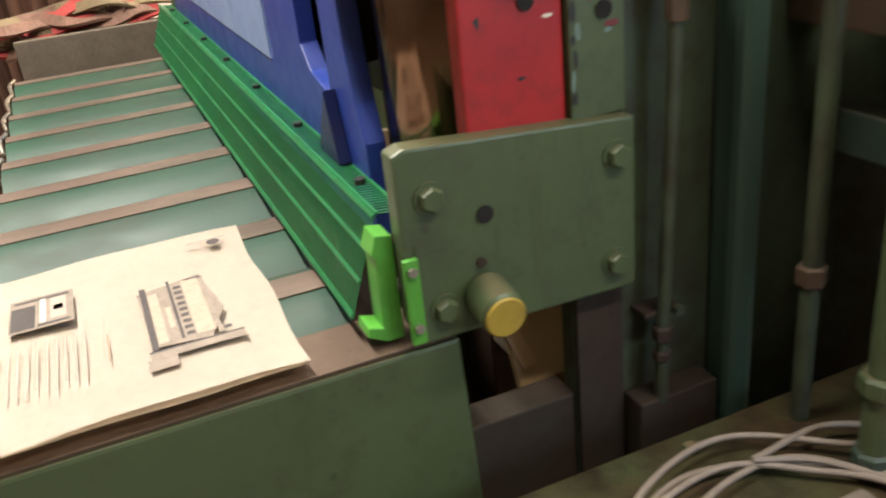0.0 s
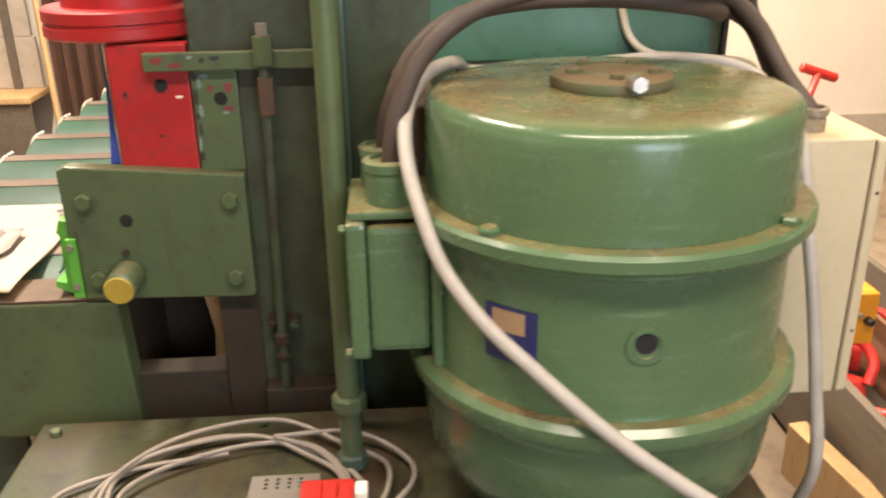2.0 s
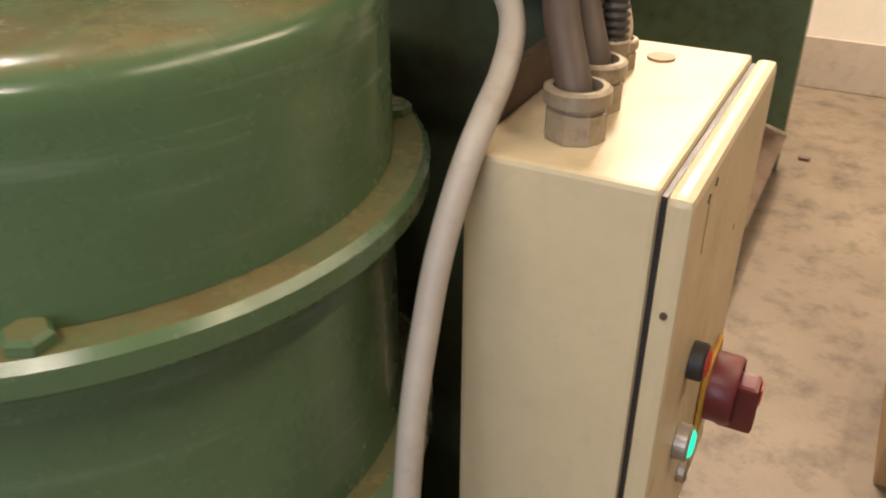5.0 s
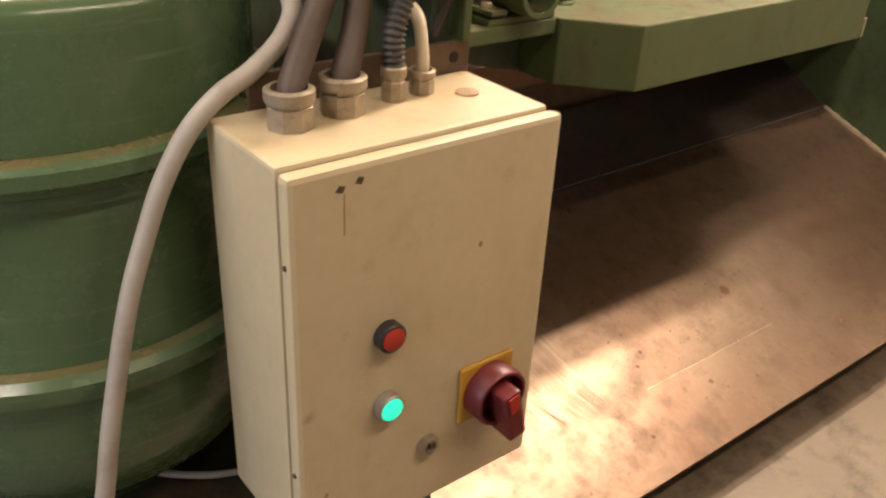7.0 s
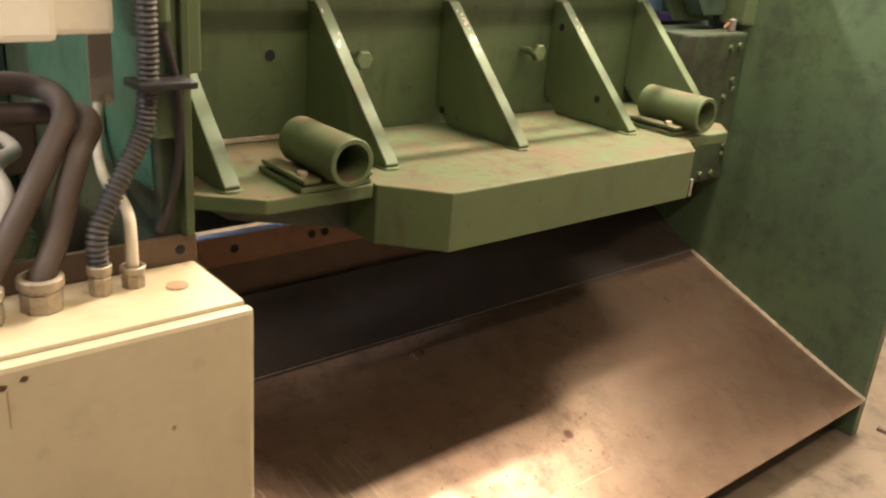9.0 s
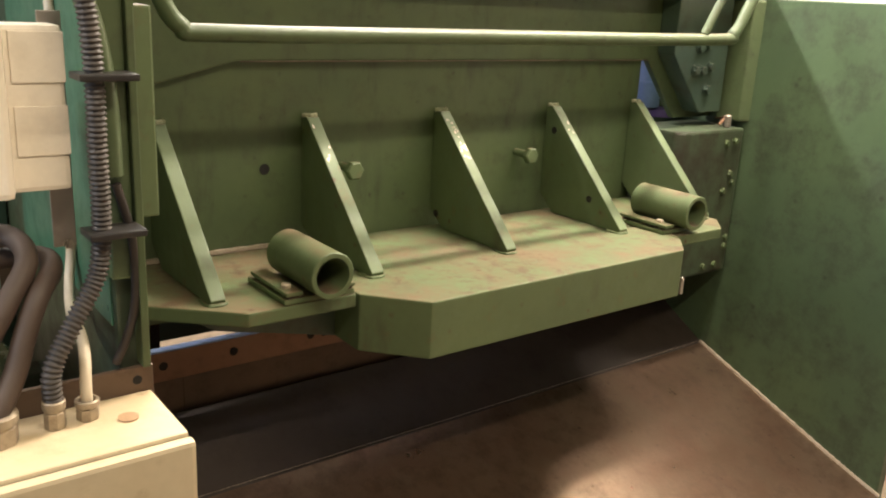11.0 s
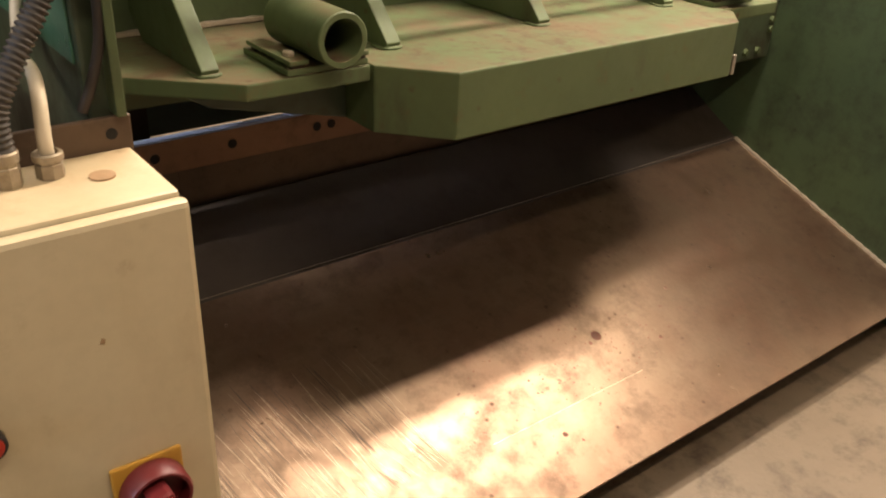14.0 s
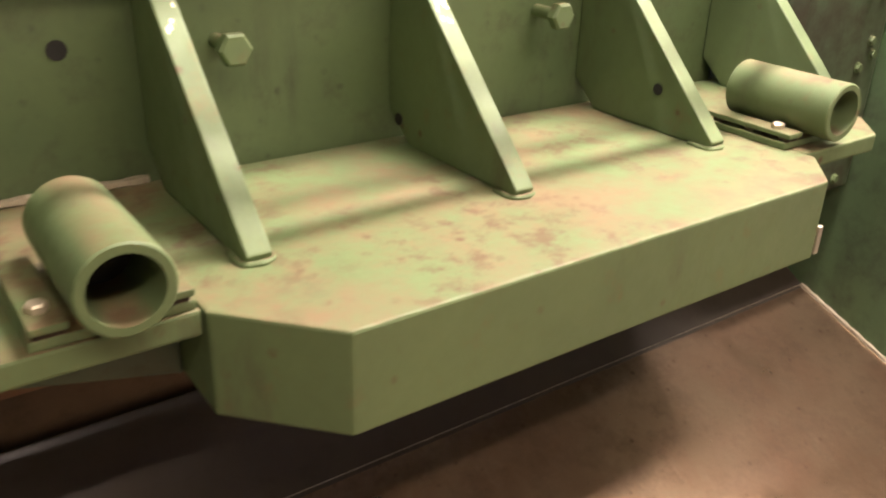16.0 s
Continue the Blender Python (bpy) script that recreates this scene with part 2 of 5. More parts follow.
CORD = surface("dirty_cord_sheath", (0.28, 0.235, 0.19), (0.22, 0.18, 0.145), (0.12, 0.085, 0.055), 0.5, dirt_amount=0.5, patch=14)
WHITE_CABLE = surface("white_cable_sheath", (0.62, 0.55, 0.42), (0.52, 0.44, 0.32), (0.25, 0.18, 0.1), 0.5, dirt_amount=0.3)
CONDUIT = surface("dusty_black_conduit", (0.035, 0.030, 0.026), (0.05, 0.04, 0.032), (0.10, 0.075, 0.055), 0.5, dirt_amount=0.4)
BLACK = surface("black_plastic", (0.015, 0.014, 0.014), (0.03, 0.026, 0.022), None, 0.45)
HOLE = surface("dark_bore", (0.012, 0.01, 0.008), (0.008, 0.007, 0.006), None, 0.8)
CONCRETE = surface("worn_concrete", (0.23, 0.18, 0.125), (0.16, 0.12, 0.082), (0.06, 0.042, 0.028), 0.5, dirt_amount=0.8, dirt_lo=0.49, patch=2.2, grain=120, bump=0.2)
PLASTER = surface("white_plaster", (0.74, 0.67, 0.57), (0.69, 0.61, 0.51), (0.5, 0.42, 0.33), 0.8, dirt_amount=0.25, dirt_lo=0.6, patch=1.6, bump=0.12)
PLINTH = surface("grey_plinth_paint", (0.46, 0.39, 0.31), (0.40, 0.33, 0.26), (0.2, 0.15, 0.1), 0.6, dirt_amount=0.4)
DULL_GREY = surface("dull_grey_matte", (0.22, 0.19, 0.155), (0.17, 0.145, 0.12), (0.1, 0.08, 0.06), 0.85, patch=2)
WOOD = surface("grey_wood", (0.135, 0.105, 0.075), (0.10, 0.078, 0.055), (0.05, 0.04, 0.028), 0.65, patch=4, grain=50, bump=0.35, stretch=(0.35, 5, 5))
PLANK_BROWN = surface("brown_board", (0.22, 0.115, 0.06), (0.16, 0.08, 0.042), (0.07, 0.04, 0.025), 0.6, patch=4, grain=50, bump=0.3, stretch=(0.4, 5, 5))
PINE = surface("pale_pine", (0.50, 0.32, 0.15), (0.44, 0.27, 0.12), (0.25, 0.14, 0.06), 0.55, patch=6, stretch=(4, 4, 0.5))
# tan of the lit chute sheet as seen through the end opening
LIT_TAN = surface("lit_chute_tan", (0.42, 0.28, 0.13), (0.36, 0.23, 0.10), (0.2, 0.12, 0.06), 0.75)
PAPER = surface("paper", (0.80, 0.72, 0.60), (0.77, 0.68, 0.55), (0.6, 0.45, 0.3), 0.55, dirt_amount=0.2, bump=0.02)
INK = surface("dark_ink", (0.05, 0.042, 0.04), (0.09, 0.075, 0.065), None, 0.6)
INK_PALE = surface("pale_ink", (0.42, 0.36, 0.29), (0.48, 0.41, 0.33), None, 0.6)
YELLOW = surface("yellow_orange_enamel", (0.66, 0.27, 0.018), (0.60, 0.22, 0.015), (0.2, 0.09, 0.02), 0.4, dirt_amount=0.3)
SWITCH_YELLOW = surface("switch_plate_yellow", (0.55, 0.30, 0.04), (0.48, 0.25, 0.035), (0.25, 0.14, 0.04), 0.45)
DARK_RED = surface("dark_red_plastic", (0.14, 0.016, 0.018), (0.11, 0.012, 0.015), (0.04, 0.01, 0.01), 0.4, bump=0.03)
LENS_RED = surface("red_lens", (0.42, 0.035, 0.02), (0.36, 0.03, 0.02), None, 0.3, bump=0.01)
LABEL_BLUE = surface("label_blue", (0.02, 0.025, 0.11), (0.03, 0.03, 0.09), None, 0.45)
TAN = surface("tan_label", (0.40, 0.25, 0.13), (0.32, 0.2, 0.11), (0.14, 0.09, 0.05), 0.5)
OCHRE = surface("yellow_plug_cap", (0.42, 0.30, 0.04), (0.36, 0.25, 0.035), (0.2, 0.12, 0.03), 0.5)
CANVAS = surface("khaki_canvas", (0.17, 0.125, 0.065), (0.12, 0.09, 0.05), (0.06, 0.045, 0.025), 0.85, bump=0.3)
RED_PLASTIC = surface("red_plastic", (0.55, 0.03, 0.018), (0.47, 0.025, 0.016), (0.2, 0.02, 0.015), 0.38, dirt_amount=0.2)
WELD = surface("bare_weld", (0.55, 0.47, 0.37), (0.42, 0.35, 0.26), (0.14, 0.09, 0.05), 0.4, metal=0.6, bump=0.6, grain=150)
TARP = surface("brown_tarpaulin", (0.17, 0.085, 0.055), (0.11, 0.06, 0.04), (0.04, 0.022, 0.015), 0.75, stretch=(4, 4, 0.4))
RED_CLOTH = surface("red_webbing", (0.30, 0.035, 0.03), (0.22, 0.03, 0.026), (0.09, 0.03, 0.02), 0.85)


def lamp_material(name, colour, strength):
    m, nt, bsdf = node_material(name)
    bsdf.inputs["Base Color"].default_value = (*colour, 1)
    bsdf.inputs["Emission Color"].default_value = (*colour, 1)
    bsdf.inputs["Emission Strength"].default_value = strength
    return m


GREEN_LAMP = lamp_material("lit_green_lens", (0.0, 0.85, 0.48), 1.2)


# ---- building blocks ----
def thing(name, label, category, at=(0, 0, 0), group="", kind=""):
    ob = new(name)
    ob.location = at
    ob.empty_display_size = 0.05
    return tagged(ob, label, category, group, kind)


def mesh_of(bm, material, smooth=None):
    me = bpy.data.meshes.new("mesh")
    bmesh.ops.recalc_face_normals(bm, faces=bm.faces)
    bm.to_mesh(me)
    bm.free()
    me.materials.append(material)
    if smooth:
        me.shade_smooth()
        me.set_sharp_from_angle(angle=radians(smooth))
    return me


def part(name, bm, material, parent, label="", smooth=None):
    ob = new(name, mesh_of(bm, material, smooth))
    ob.parent = parent
    if parent is not None:
        # geometry is given in world metres; set it back to its thing's base
        off = Vector((0, 0, 0))
        p = parent
        while p:
            off += p.location
            p = p.parent
        ob.data.transform(Matrix.Translation(-off))
    if label:
        ob["label"] = label
    return ob


def solid(name, bm, material, label, category, kind="", group="", smooth=None):
    ob = new(name, mesh_of(bm, material, smooth))
    return tagged(ob, label, category, group, kind)


def bevelled(bm, width, segments=2, angle=30):
    if width > 0:
        edges = [e for e in bm.edges if len(e.link_faces) == 2 and e.calc_face_angle(0) > radians(angle)]
        bmesh.ops.bevel(bm, geom=edges, offset=width, segments=segments, affect="EDGES", profile=0.6, clamp_overlap=True)
    return bm


def block(x0, x1, y0, y1, z0, z1, bevel=0.003, bm=None, m=None):
    b = bmesh.new()
    bmesh.ops.create_cube(b, size=1)
    for v in b.verts:
        v.co = Vector(((x0 + x1) / 2 + v.co.x * (x1 - x0), (y0 + y1) / 2 + v.co.y * (y1 - y0), (z0 + z1) / 2 + v.co.z * (z1 - z0)))
    bevelled(b, bevel)
    if m is not None:
        b.transform(m)
    return joined(bm, b)


def joined(bm, b):
    if bm is None:
        return b
    me = bpy.data.meshes.new("tmp")
    b.to_mesh(me)
    b.free()
    bm.from_mesh(me)
    bpy.data.meshes.remove(me)
    return bm


def prism(poly, axis, lo, hi, bevel=0.003, bm=None):
    """A plate: a polygon in the two other axes (in xyz order), from lo to hi along the axis."""
    b = bmesh.new()
    def at(p, d):
        return {"x": (d, p[0], p[1]), "y": (p[0], d, p[1]), "z": (p[0], p[1], d)}[axis]
    bottom = [b.verts.new(at(p, lo)) for p in poly]
    top = [b.verts.new(at(p, hi)) for p in poly]
    b.faces.new(bottom)
    b.faces.new(top[::-1])
    n = len(poly)
    for i in range(n):
        b.faces.new((bottom[i], bottom[(i + 1) % n], top[(i + 1) % n], top[i]))
    bmesh.ops.recalc_face_normals(b, faces=b.faces)
    bevelled(b, bevel)
    return joined(bm, b)


def lathe(profile, centre, direction=(0, 0, 1), segments=48, bm=None):
    """A turned body: (radius, distance) pairs along the direction from the centre."""
    b = bmesh.new()
    rings = []
    for r, d in profile:
        if r < 1e-5:
            rings.append([b.verts.new((0, 0, d))])
        else:
            rings.append([b.verts.new((r * math.cos(2 * math.pi * i / segments), r * math.sin(2 * math.pi * i / segments), d)) for i in range(segments)])
    for a, c in zip(rings, rings[1:]):
        for i in range(segments):
            j = (i + 1) % segments
            if len(a) == 1 and len(c) == 1:
                continue
            if len(a) == 1:
                b.faces.new((a[0], c[i], c[j]))
            elif len(c) == 1:
                b.faces.new((a[i], a[j], c[0]))
            else:
                b.faces.new((a[i], a[j], c[j], c[i]))
    q = Vector((0, 0, 1)).rotation_difference(Vector(direction))
    b.transform(Matrix.Translation(centre) @ q.to_matrix().to_4x4())
    bmesh.ops.recalc_face_normals(b, faces=b.faces)
    return joined(bm, b)


def rod(p, q, r, bm=None, segments=20, round_end=0.0):
    p, q = Vector(p), Vector(q)
    length = (q - p).length
    e = round_end
    return lathe([(0, 0), (r - e, 0), (r, e), (r, length - e), (r - e, length), (0, length)], p, (q - p).normalized(), segments, bm)


def spline(points, steps=10):
    pts = [Vector(p) for p in points]
    ext = [pts[0] * 2 - pts[1], *pts, pts[-1] * 2 - pts[-2]]
    out = []
    for i in range(1, len(ext) - 2):
        a, b, c, d = ext[i - 1:i + 3]
        for k in range(steps):
            u = k / steps
            out.append(0.5 * ((2 * b) + (c - a) * u + (2 * a - 5 * b + 4 * c - d) * u * u + (3 * b - a - 3 * c + d) * u ** 3))
    out.append(pts[-1])
    return out


def even(path, gap):
    """The same path with points at even distances."""
    out, left = [path[0]], gap
    for a, b in zip(path, path[1:]):
        d = (b - a).length
        while d > left:
            a = a + (b - a) * (left / d)
            out.append(a)
            d, left = (b - a).length, gap
        left -= d
    return out


def tube(points, r, bm=None, steps=10, segments=12, ridge=0.0, ridge_every=2, smooth_path=True, gap=0.0):
    """A cable or pipe swept along a smooth path; ridge swells every other ring, as on corrugated conduit."""
    path = spline(points, steps) if smooth_path else [Vector(p) for p in points]
    if gap:
        path = even(path, gap)
    b = bmesh.new()
    up = Vector((0.31, 0.17, 0.93)).normalized()
    rings = []
    side = None
    for i, p in enumerate(path):
        d = (path[min(i + 1, len(path) - 1)] - path[max(i - 1, 0)]).normalized()
        side = (up - d * up.dot(d)) if side is None else (side - d * side.dot(d))
        side.normalize()
        other = d.cross(side)
        rr = r + (ridge if (i // ridge_every) % 2 else 0.0)
        rings.append([b.verts.new(p + rr * (math.cos(2 * math.pi * k / segments) * side + math.sin(2 * math.pi * k / segments) * other)) for k in range(segments)])
    for a, c in zip(rings, rings[1:]):
        for k in range(segments):
            j = (k + 1) % segments
            b.faces.new((a[k], a[j], c[j], c[k]))
    b.faces.new(rings[0][::-1])
    b.faces.new(rings[-1])
    return joined(bm, b)


def ribbon(points, width, thick, steps=10, tilt=0.0):
    """Flat webbing swept along a path: it stands on edge at tilt 0 and lies flat at tilt 90."""
    path = spline(points, steps)
    b = bmesh.new()
    rings = []
    for i, p in enumerate(path):
        d = (path[min(i + 1, len(path) - 1)] - path[max(i - 1, 0)]).normalized()
        flat = d.cross(Vector((0, 0, 1))).normalized()
        up = flat.cross(d).normalized()
        a = radians(tilt + 18 * math.sin(i * 0.37))
        wide, thin = up * math.cos(a) + flat * math.sin(a), flat * math.cos(a) - up * math.sin(a)
        rings.append([b.verts.new(p + wide * width / 2 * u + thin * thick / 2 * v) for u, v in ((-1, -1), (1, -1), (1, 1), (-1, 1))])
    for a, c in zip(rings, rings[1:]):
        for k in range(4):
            j = (k + 1) % 4
            b.faces.new((a[k], a[j], c[j], c[k]))
    b.faces.new(rings[0][::-1])
    b.faces.new(rings[-1])
    return b


def bolt(parent, centre, direction, r, h, material, label="", washer=True):
    d = Vector(direction)
    bm = lathe([(0, 0), (r, 0), (r, h * 0.75), (r * 0.86, h), (0, h)], centre, d, 6)
    if washer:
        lathe([(r * 1.3, 0), (r * 1.3, h * 0.2), (r * 0.5, h * 0.2)], centre, d, 20, bm)
    return part("bolt", bm, material, parent, label)


# ---- room ----
solid("floor", block(-3.0, 3.6, -3.0, 4.0, -0.1, 0.0, 0), CONCRETE, "worn beige concrete floor with oil stains", "floor", "structure")
solid("wall_east", block(3.5, 3.65, -3.0, 4.0, 0.0, 3.2, 0), PLASTER, "white painted plaster wall at the machine's far end", "wall", "structure")
# these walls and the ceiling are out of view, greyed to limit bounced light
solid("wall_west", block(-3.15, -3.0, -3.0, 4.0, 0.0, 3.2, 0), DULL_GREY, "unseen dull grey wall that keeps bounced light low", "wall", "structure")
solid("wall_south", block(-3.0, 3.5, -3.15, -3.0, 0.0, 3.2, 0), DULL_GREY, "unseen dull grey wall that keeps bounced light low", "wall", "structure")
solid("wall_north", block(-3.0, 3.5, 4.0, 4.15, 0.0, 3.2, 0), DULL_GREY, "unseen dull grey wall that keeps bounced light low", "wall", "structure")
solid("ceiling", block(-3.0, 3.5, -3.0, 4.0, 3.2, 3.3, 0), DULL_GREY, "unseen dull grey ceiling that keeps bounced light low", "ceiling", "structure")
solid("baseboard", block(3.485, 3.4985, -3.0, 4.0, 0.002, 0.22, 0.002), PLINTH, "grey painted plinth along the white wall", "plinth", "structure")
solid("trim", block(3.44, 3.498, -0.86, -0.82, 0.222, 3.2, 0.004), PLASTER, "shallow plaster pilaster on the white wall", "trim", "structure")

# ---- the plate shear ----
XL, XR = 0.30, 2.50
BEAM_X0, BEAM_X1 = 0.975, 1.785
SHELF_Z = 0.948
shear = thing("plate_shear", "large green painted guillotine plate shear standing on the concrete floor", "machine")

# side frames: thick plates, the left one with its throat open towards the front
part("side_plate", block(0.27, 0.305, 0.17, 1.05, 0.0, 2.05, 0.004), GREEN_GRIME_SHADE, shear, "green side plate with oil smears")
part("side_plate", prism([(0.15, 0.0), (1.25, 0.0), (1.25, 1.59), (0.165, 1.59), (0.15, 1.56)], "x", XR, XR + 0.04, 0.004), GREEN_PLATE, shear, "green side plate with smudges")
part("sill_plate", block(0.275, 0.33, 1.05, 1.235, 0.0, 0.56, 0.004), GRIME_RECESS, shear)
# two added plates, coloured dark for the shade deep in the end opening
part("recess_dark_plate", block(0.56, 0.57, 1.084, 1.237, 0.30, 0.72, 0.002), GRIME_RECESS, shear)
part("recess_dark_plate", block(0.336, 0.68, 1.238, 1.252, 0.30, 0.735, 0.002), GRIME_RECESS, shear)
part("lower_face", block(0.2625, 0.2695, 0.978, 1.0495, 0.0, 0.726, 0.002), GRIME_RECESS, shear, "oily lower part of the side plate")

part("upper_panel", block(0.2672, 0.2698, 0.183, 0.655, 1.13, 2.0, 0.001), SEA_PANEL, shear, "sea-green sheet panel behind the motor")

# upper cross beam with its trapezoid underside, above the moving blade beam
part("upper_beam", prism([(0.305, 1.27), (0.40, 1.29), (0.775, 1.388), (2.14, 1.388), (2.30, 1.20), ((XR - 0.002), 1.20), ((XR - 0.002), 1.62), (0.305, 1.62)], "y", 0.938, 0.9615, 0.004), GREEN, shear)
part("beam_lip", block(0.78, 2.14, 0.935, 0.9375, 1.3855, 1.388, 0.001), CREST, shear, "worn bare lower lip")
part("upper_flange", block(0.305, (XR - 0.002), 0.80, 1.0, 1.622, 1.65, 0.003), GREEN, shear)

# moving blade beam: web, shelf, deep middle box and ribs
beam = part("blade_beam", prism([(0.42, 0.80), (2.14, 0.80), (2.14, 1.387), (0.42, 1.387)], "y", 0.962, 0.99, 0.003), GREEN, shear)
part("shelf", prism([(0.42, 0.955), (0.42, 0.735), (0.475, 0.705), (0.628, 0.572), (0.868, 0.572), (0.868, 0.955)], "z", SHELF_Z - 0.030, SHELF_Z, 0.004), GREEN_RUSTY, beam)
part("shelf", prism([(1.872, 0.955), (1.872, 0.545), (2.075, 0.545), (2.155, 0.62), (2.155, 0.955)], "z", SHELF_Z - 0.030, SHELF_Z, 0.004), GREEN_RUSTY, beam)
part("deep_box", prism([(0.8705, 0.955), (0.8705, 0.565), (BEAM_X0, 0.452), (BEAM_X1, 0.452), (1.87, 0.53), (1.87, 0.955)], "z", SHELF_Z - 0.127, SHELF_Z, 0.004), GREEN_RUSTY, beam)
part("lower_web", prism([(0.60, 0.886), (0.8695, 0.822), (0.8695, 0.917), (0.55, 0.917)], "y", 0.66, 0.69, 0.003), GREEN_DARK, beam)
WORN_WELD = surface("worn_painted_weld", (0.30, 0.30, 0.19), (0.16, 0.19, 0.10), (0.42, 0.36, 0.26), 0.5, metal=0.2, dirt_amount=0.6, patch=30, bump=0.4)
RIBS = (0.595, 0.962, 1.352, 1.760, 2.122)
for rx in RIBS:
    rib = part("rib", prism([(0.640, SHELF_Z + 0.001), (0.905, SHELF_Z + 0.001), (0.9605, SHELF_Z + 0.05), (0.9605, 1.258), (0.936, 1.258), (0.919, 1.242), (0.636, SHELF_Z + 0.012)], "x",
                            rx - 0.016, rx + 0.016, 0.003), GREEN_RUSTY, beam)
    part("weld_bead", tube([(rx - 0.019, 0.68, SHELF_Z + 0.001), (rx - 0.019, 0.645, SHELF_Z + 0.001), (rx, 0.634, SHELF_Z + 0.002), (rx + 0.019, 0.645, SHELF_Z + 0.001), (rx + 0.019, 0.68, SHELF_Z + 0.001)], 0.0042, steps=5, segments=8, ridge=0.0008), GREEN_RUSTY, rib)
    part("top_weld", tube([(rx - 0.017, 0.955, 1.2595), (rx - 0.006, 0.944, 1.2605), (rx + 0.006, 0.944, 1.2605), (rx + 0.017, 0.955, 1.2595)], 0.0055, steps=5, segments=8, ridge=0.001), WORN_WELD, rib, "pale weld bead with worn paint")
# bare scrapes along the sloping edge of the middle rib, smaller ones on its neighbours
random.seed(31)
for rx, count, lowest in ((0.962, 5, 0.75), (1.352, 20, 0.62), (1.760, 4, 0.8)):
    for k in range(count):
        u = random.uniform(lowest, 0.99)
        cy, cz = 0.636 + 0.283 * u, SHELF_Z + 0.012 + 0.282 * u
        cx, w, h = rx + random.uniform(-0.010, 0.010), random.uniform(0.0015, 0.004), random.uniform(0.003, 0.009)
        chip = bmesh.new()
        chip.faces.new([chip.verts.new((cx + w * math.cos(a) * g, cy + 0.7071 * h * math.sin(a) * g - 0.0004, cz + 0.7071 * h * math.sin(a) * g + 0.0004))
                        for a, g in ((i * math.pi / 3.5, random.uniform(0.6, 1.1)) for i in range(7))])
        part("paint_chip", chip, WELD, beam)
for bx, bz in ((1.055, 1.130), (1.635, 1.127)):
    bm = rod((bx, 0.960, bz), (bx, 0.905, bz), 0.011, segments=16)
    lathe([(0, 0), (0.024, 0), (0.024, 0.014), (0.02, 0.018), (0, 0.018)], (bx, 0.905, bz), (0, -1, 0), 6, bm)
    part("stop_bolt", bm, GREEN_RUSTY, beam, "green painted hexagon stop bolt")
for hx, hz in ((0.849, 1.137),):
    part("bore", lathe([(0, 0), (0.012, 0), (0.013, 0.002), (0, 0.002)], (hx, 0.9625, hz), (0, -1, 0), 24), HOLE, beam)
for rx, ry, rz in ((1.7436, 0.92, 1.19), (1.7436, 0.76, 1.02), (1.3356, 0.93, 0.985)):
    part("bore", lathe([(0, 0), (0.009, 0), (0.010, 0.002), (0, 0.002)], (rx, ry, rz), (-1, 0, 0), 20), HOLE, beam)
part("weld_bead", tube([(0.44, 0.9535, SHELF_Z + 0.004), (0.70, 0.9535, SHELF_Z + 0.005), (0.94, 0.9535, SHELF_Z + 0.004)], 0.006, steps=20, segments=6, ridge=0.0015), WELD, beam)


def pipe_rest(cx):
    rest = part("pipe_rest", block(cx - 0.080, cx + 0.080, 0.575, 0.745, SHELF_Z, SHELF_Z + 0.012, 0.003), GREEN_RUSTY, beam)
    bm = lathe([(0.037, 0), (0.046, 0), (0.048, 0.002), (0.048, 0.195), (0.046, 0.197), (0.037, 0.197), (0.037, 0)], (cx + 0.005, 0.535, SHELF_Z + 0.0605), (0, 1, 0), 48)
    part("bore", lathe([(0, 0.10), (0.0366, 0.10), (0.0366, 0.11), (0, 0.11)], (cx + 0.005, 0.535, SHELF_Z + 0.0605), (0, 1, 0), 32), HOLE, rest)
    part("pipe_stub", bm, GREEN_RUSTY, rest, "open green pipe stub", smooth=40)
    for side in (-1, 1):
        part("pad", block(cx + side * 0.060 - 0.018, cx + side * 0.060 + 0.018, 0.57, 0.735, SHELF_Z + 0.0185, SHELF_Z + 0.027, 0.002), GREEN_RUSTY, rest)
        for sy in (0.584, 0.65, 0.715):
            part("spacer", block(cx + side * 0.060 - 0.014, cx + side * 0.060 + 0.014, sy - 0.009, sy + 0.009, SHELF_Z + 0.0121, SHELF_Z + 0.0184, 0.001), GRIME_RECESS, rest)
        bolt_at = (cx + side * 0.062, 0.605, SHELF_Z + 0.0272)
        part("bolt", lathe([(0, 0), (0.011, 0), (0.011, 0.007), (0.009, 0.009), (0, 0.009)], bolt_at, (0, 0, 1), 6), WELD, rest)


pipe_rest(0.785)
pipe_rest(1.930)
part("tag", block(1.800, 1.812, 0.457, 0.466, 0.820, 0.868, 0.003), ZINC, beam, "small pale hanging tag")

# right guide housing with its bolts
# guide paint is darkened for its grime and for the shade there
guide = part("guide_housing", prism([(2.16, 0.815), (2.185, 0.79), (XR - 0.012, 0.79), (XR - 0.012, 1.0), (2.16, 1.0)], "z", 0.69, 1.180, 0.009), GREEN_GRIME_SHADE, shear)
for gx, gz in ((2.40, 1.135), (2.445, 1.14), (2.44, 1.03), (2.455, 1.0), (2.41, 0.975), (2.465, 0.81), (2.465, 0.78), (2.36, 0.72), (2.42, 0.72)):
    bolt(guide, (gx, 0.7895, gz), (0, -1, 0), 0.010, 0.008, GREEN)
upper_guide = part("upper_guide", prism([(2.18, 1.41), (2.34, 1.225), (XR - 0.05, 1.225), (XR - 0.05, 1.60), (2.18, 1.60)], "y", 0.87, 0.937, 0.004), GREEN_DARK, shear)
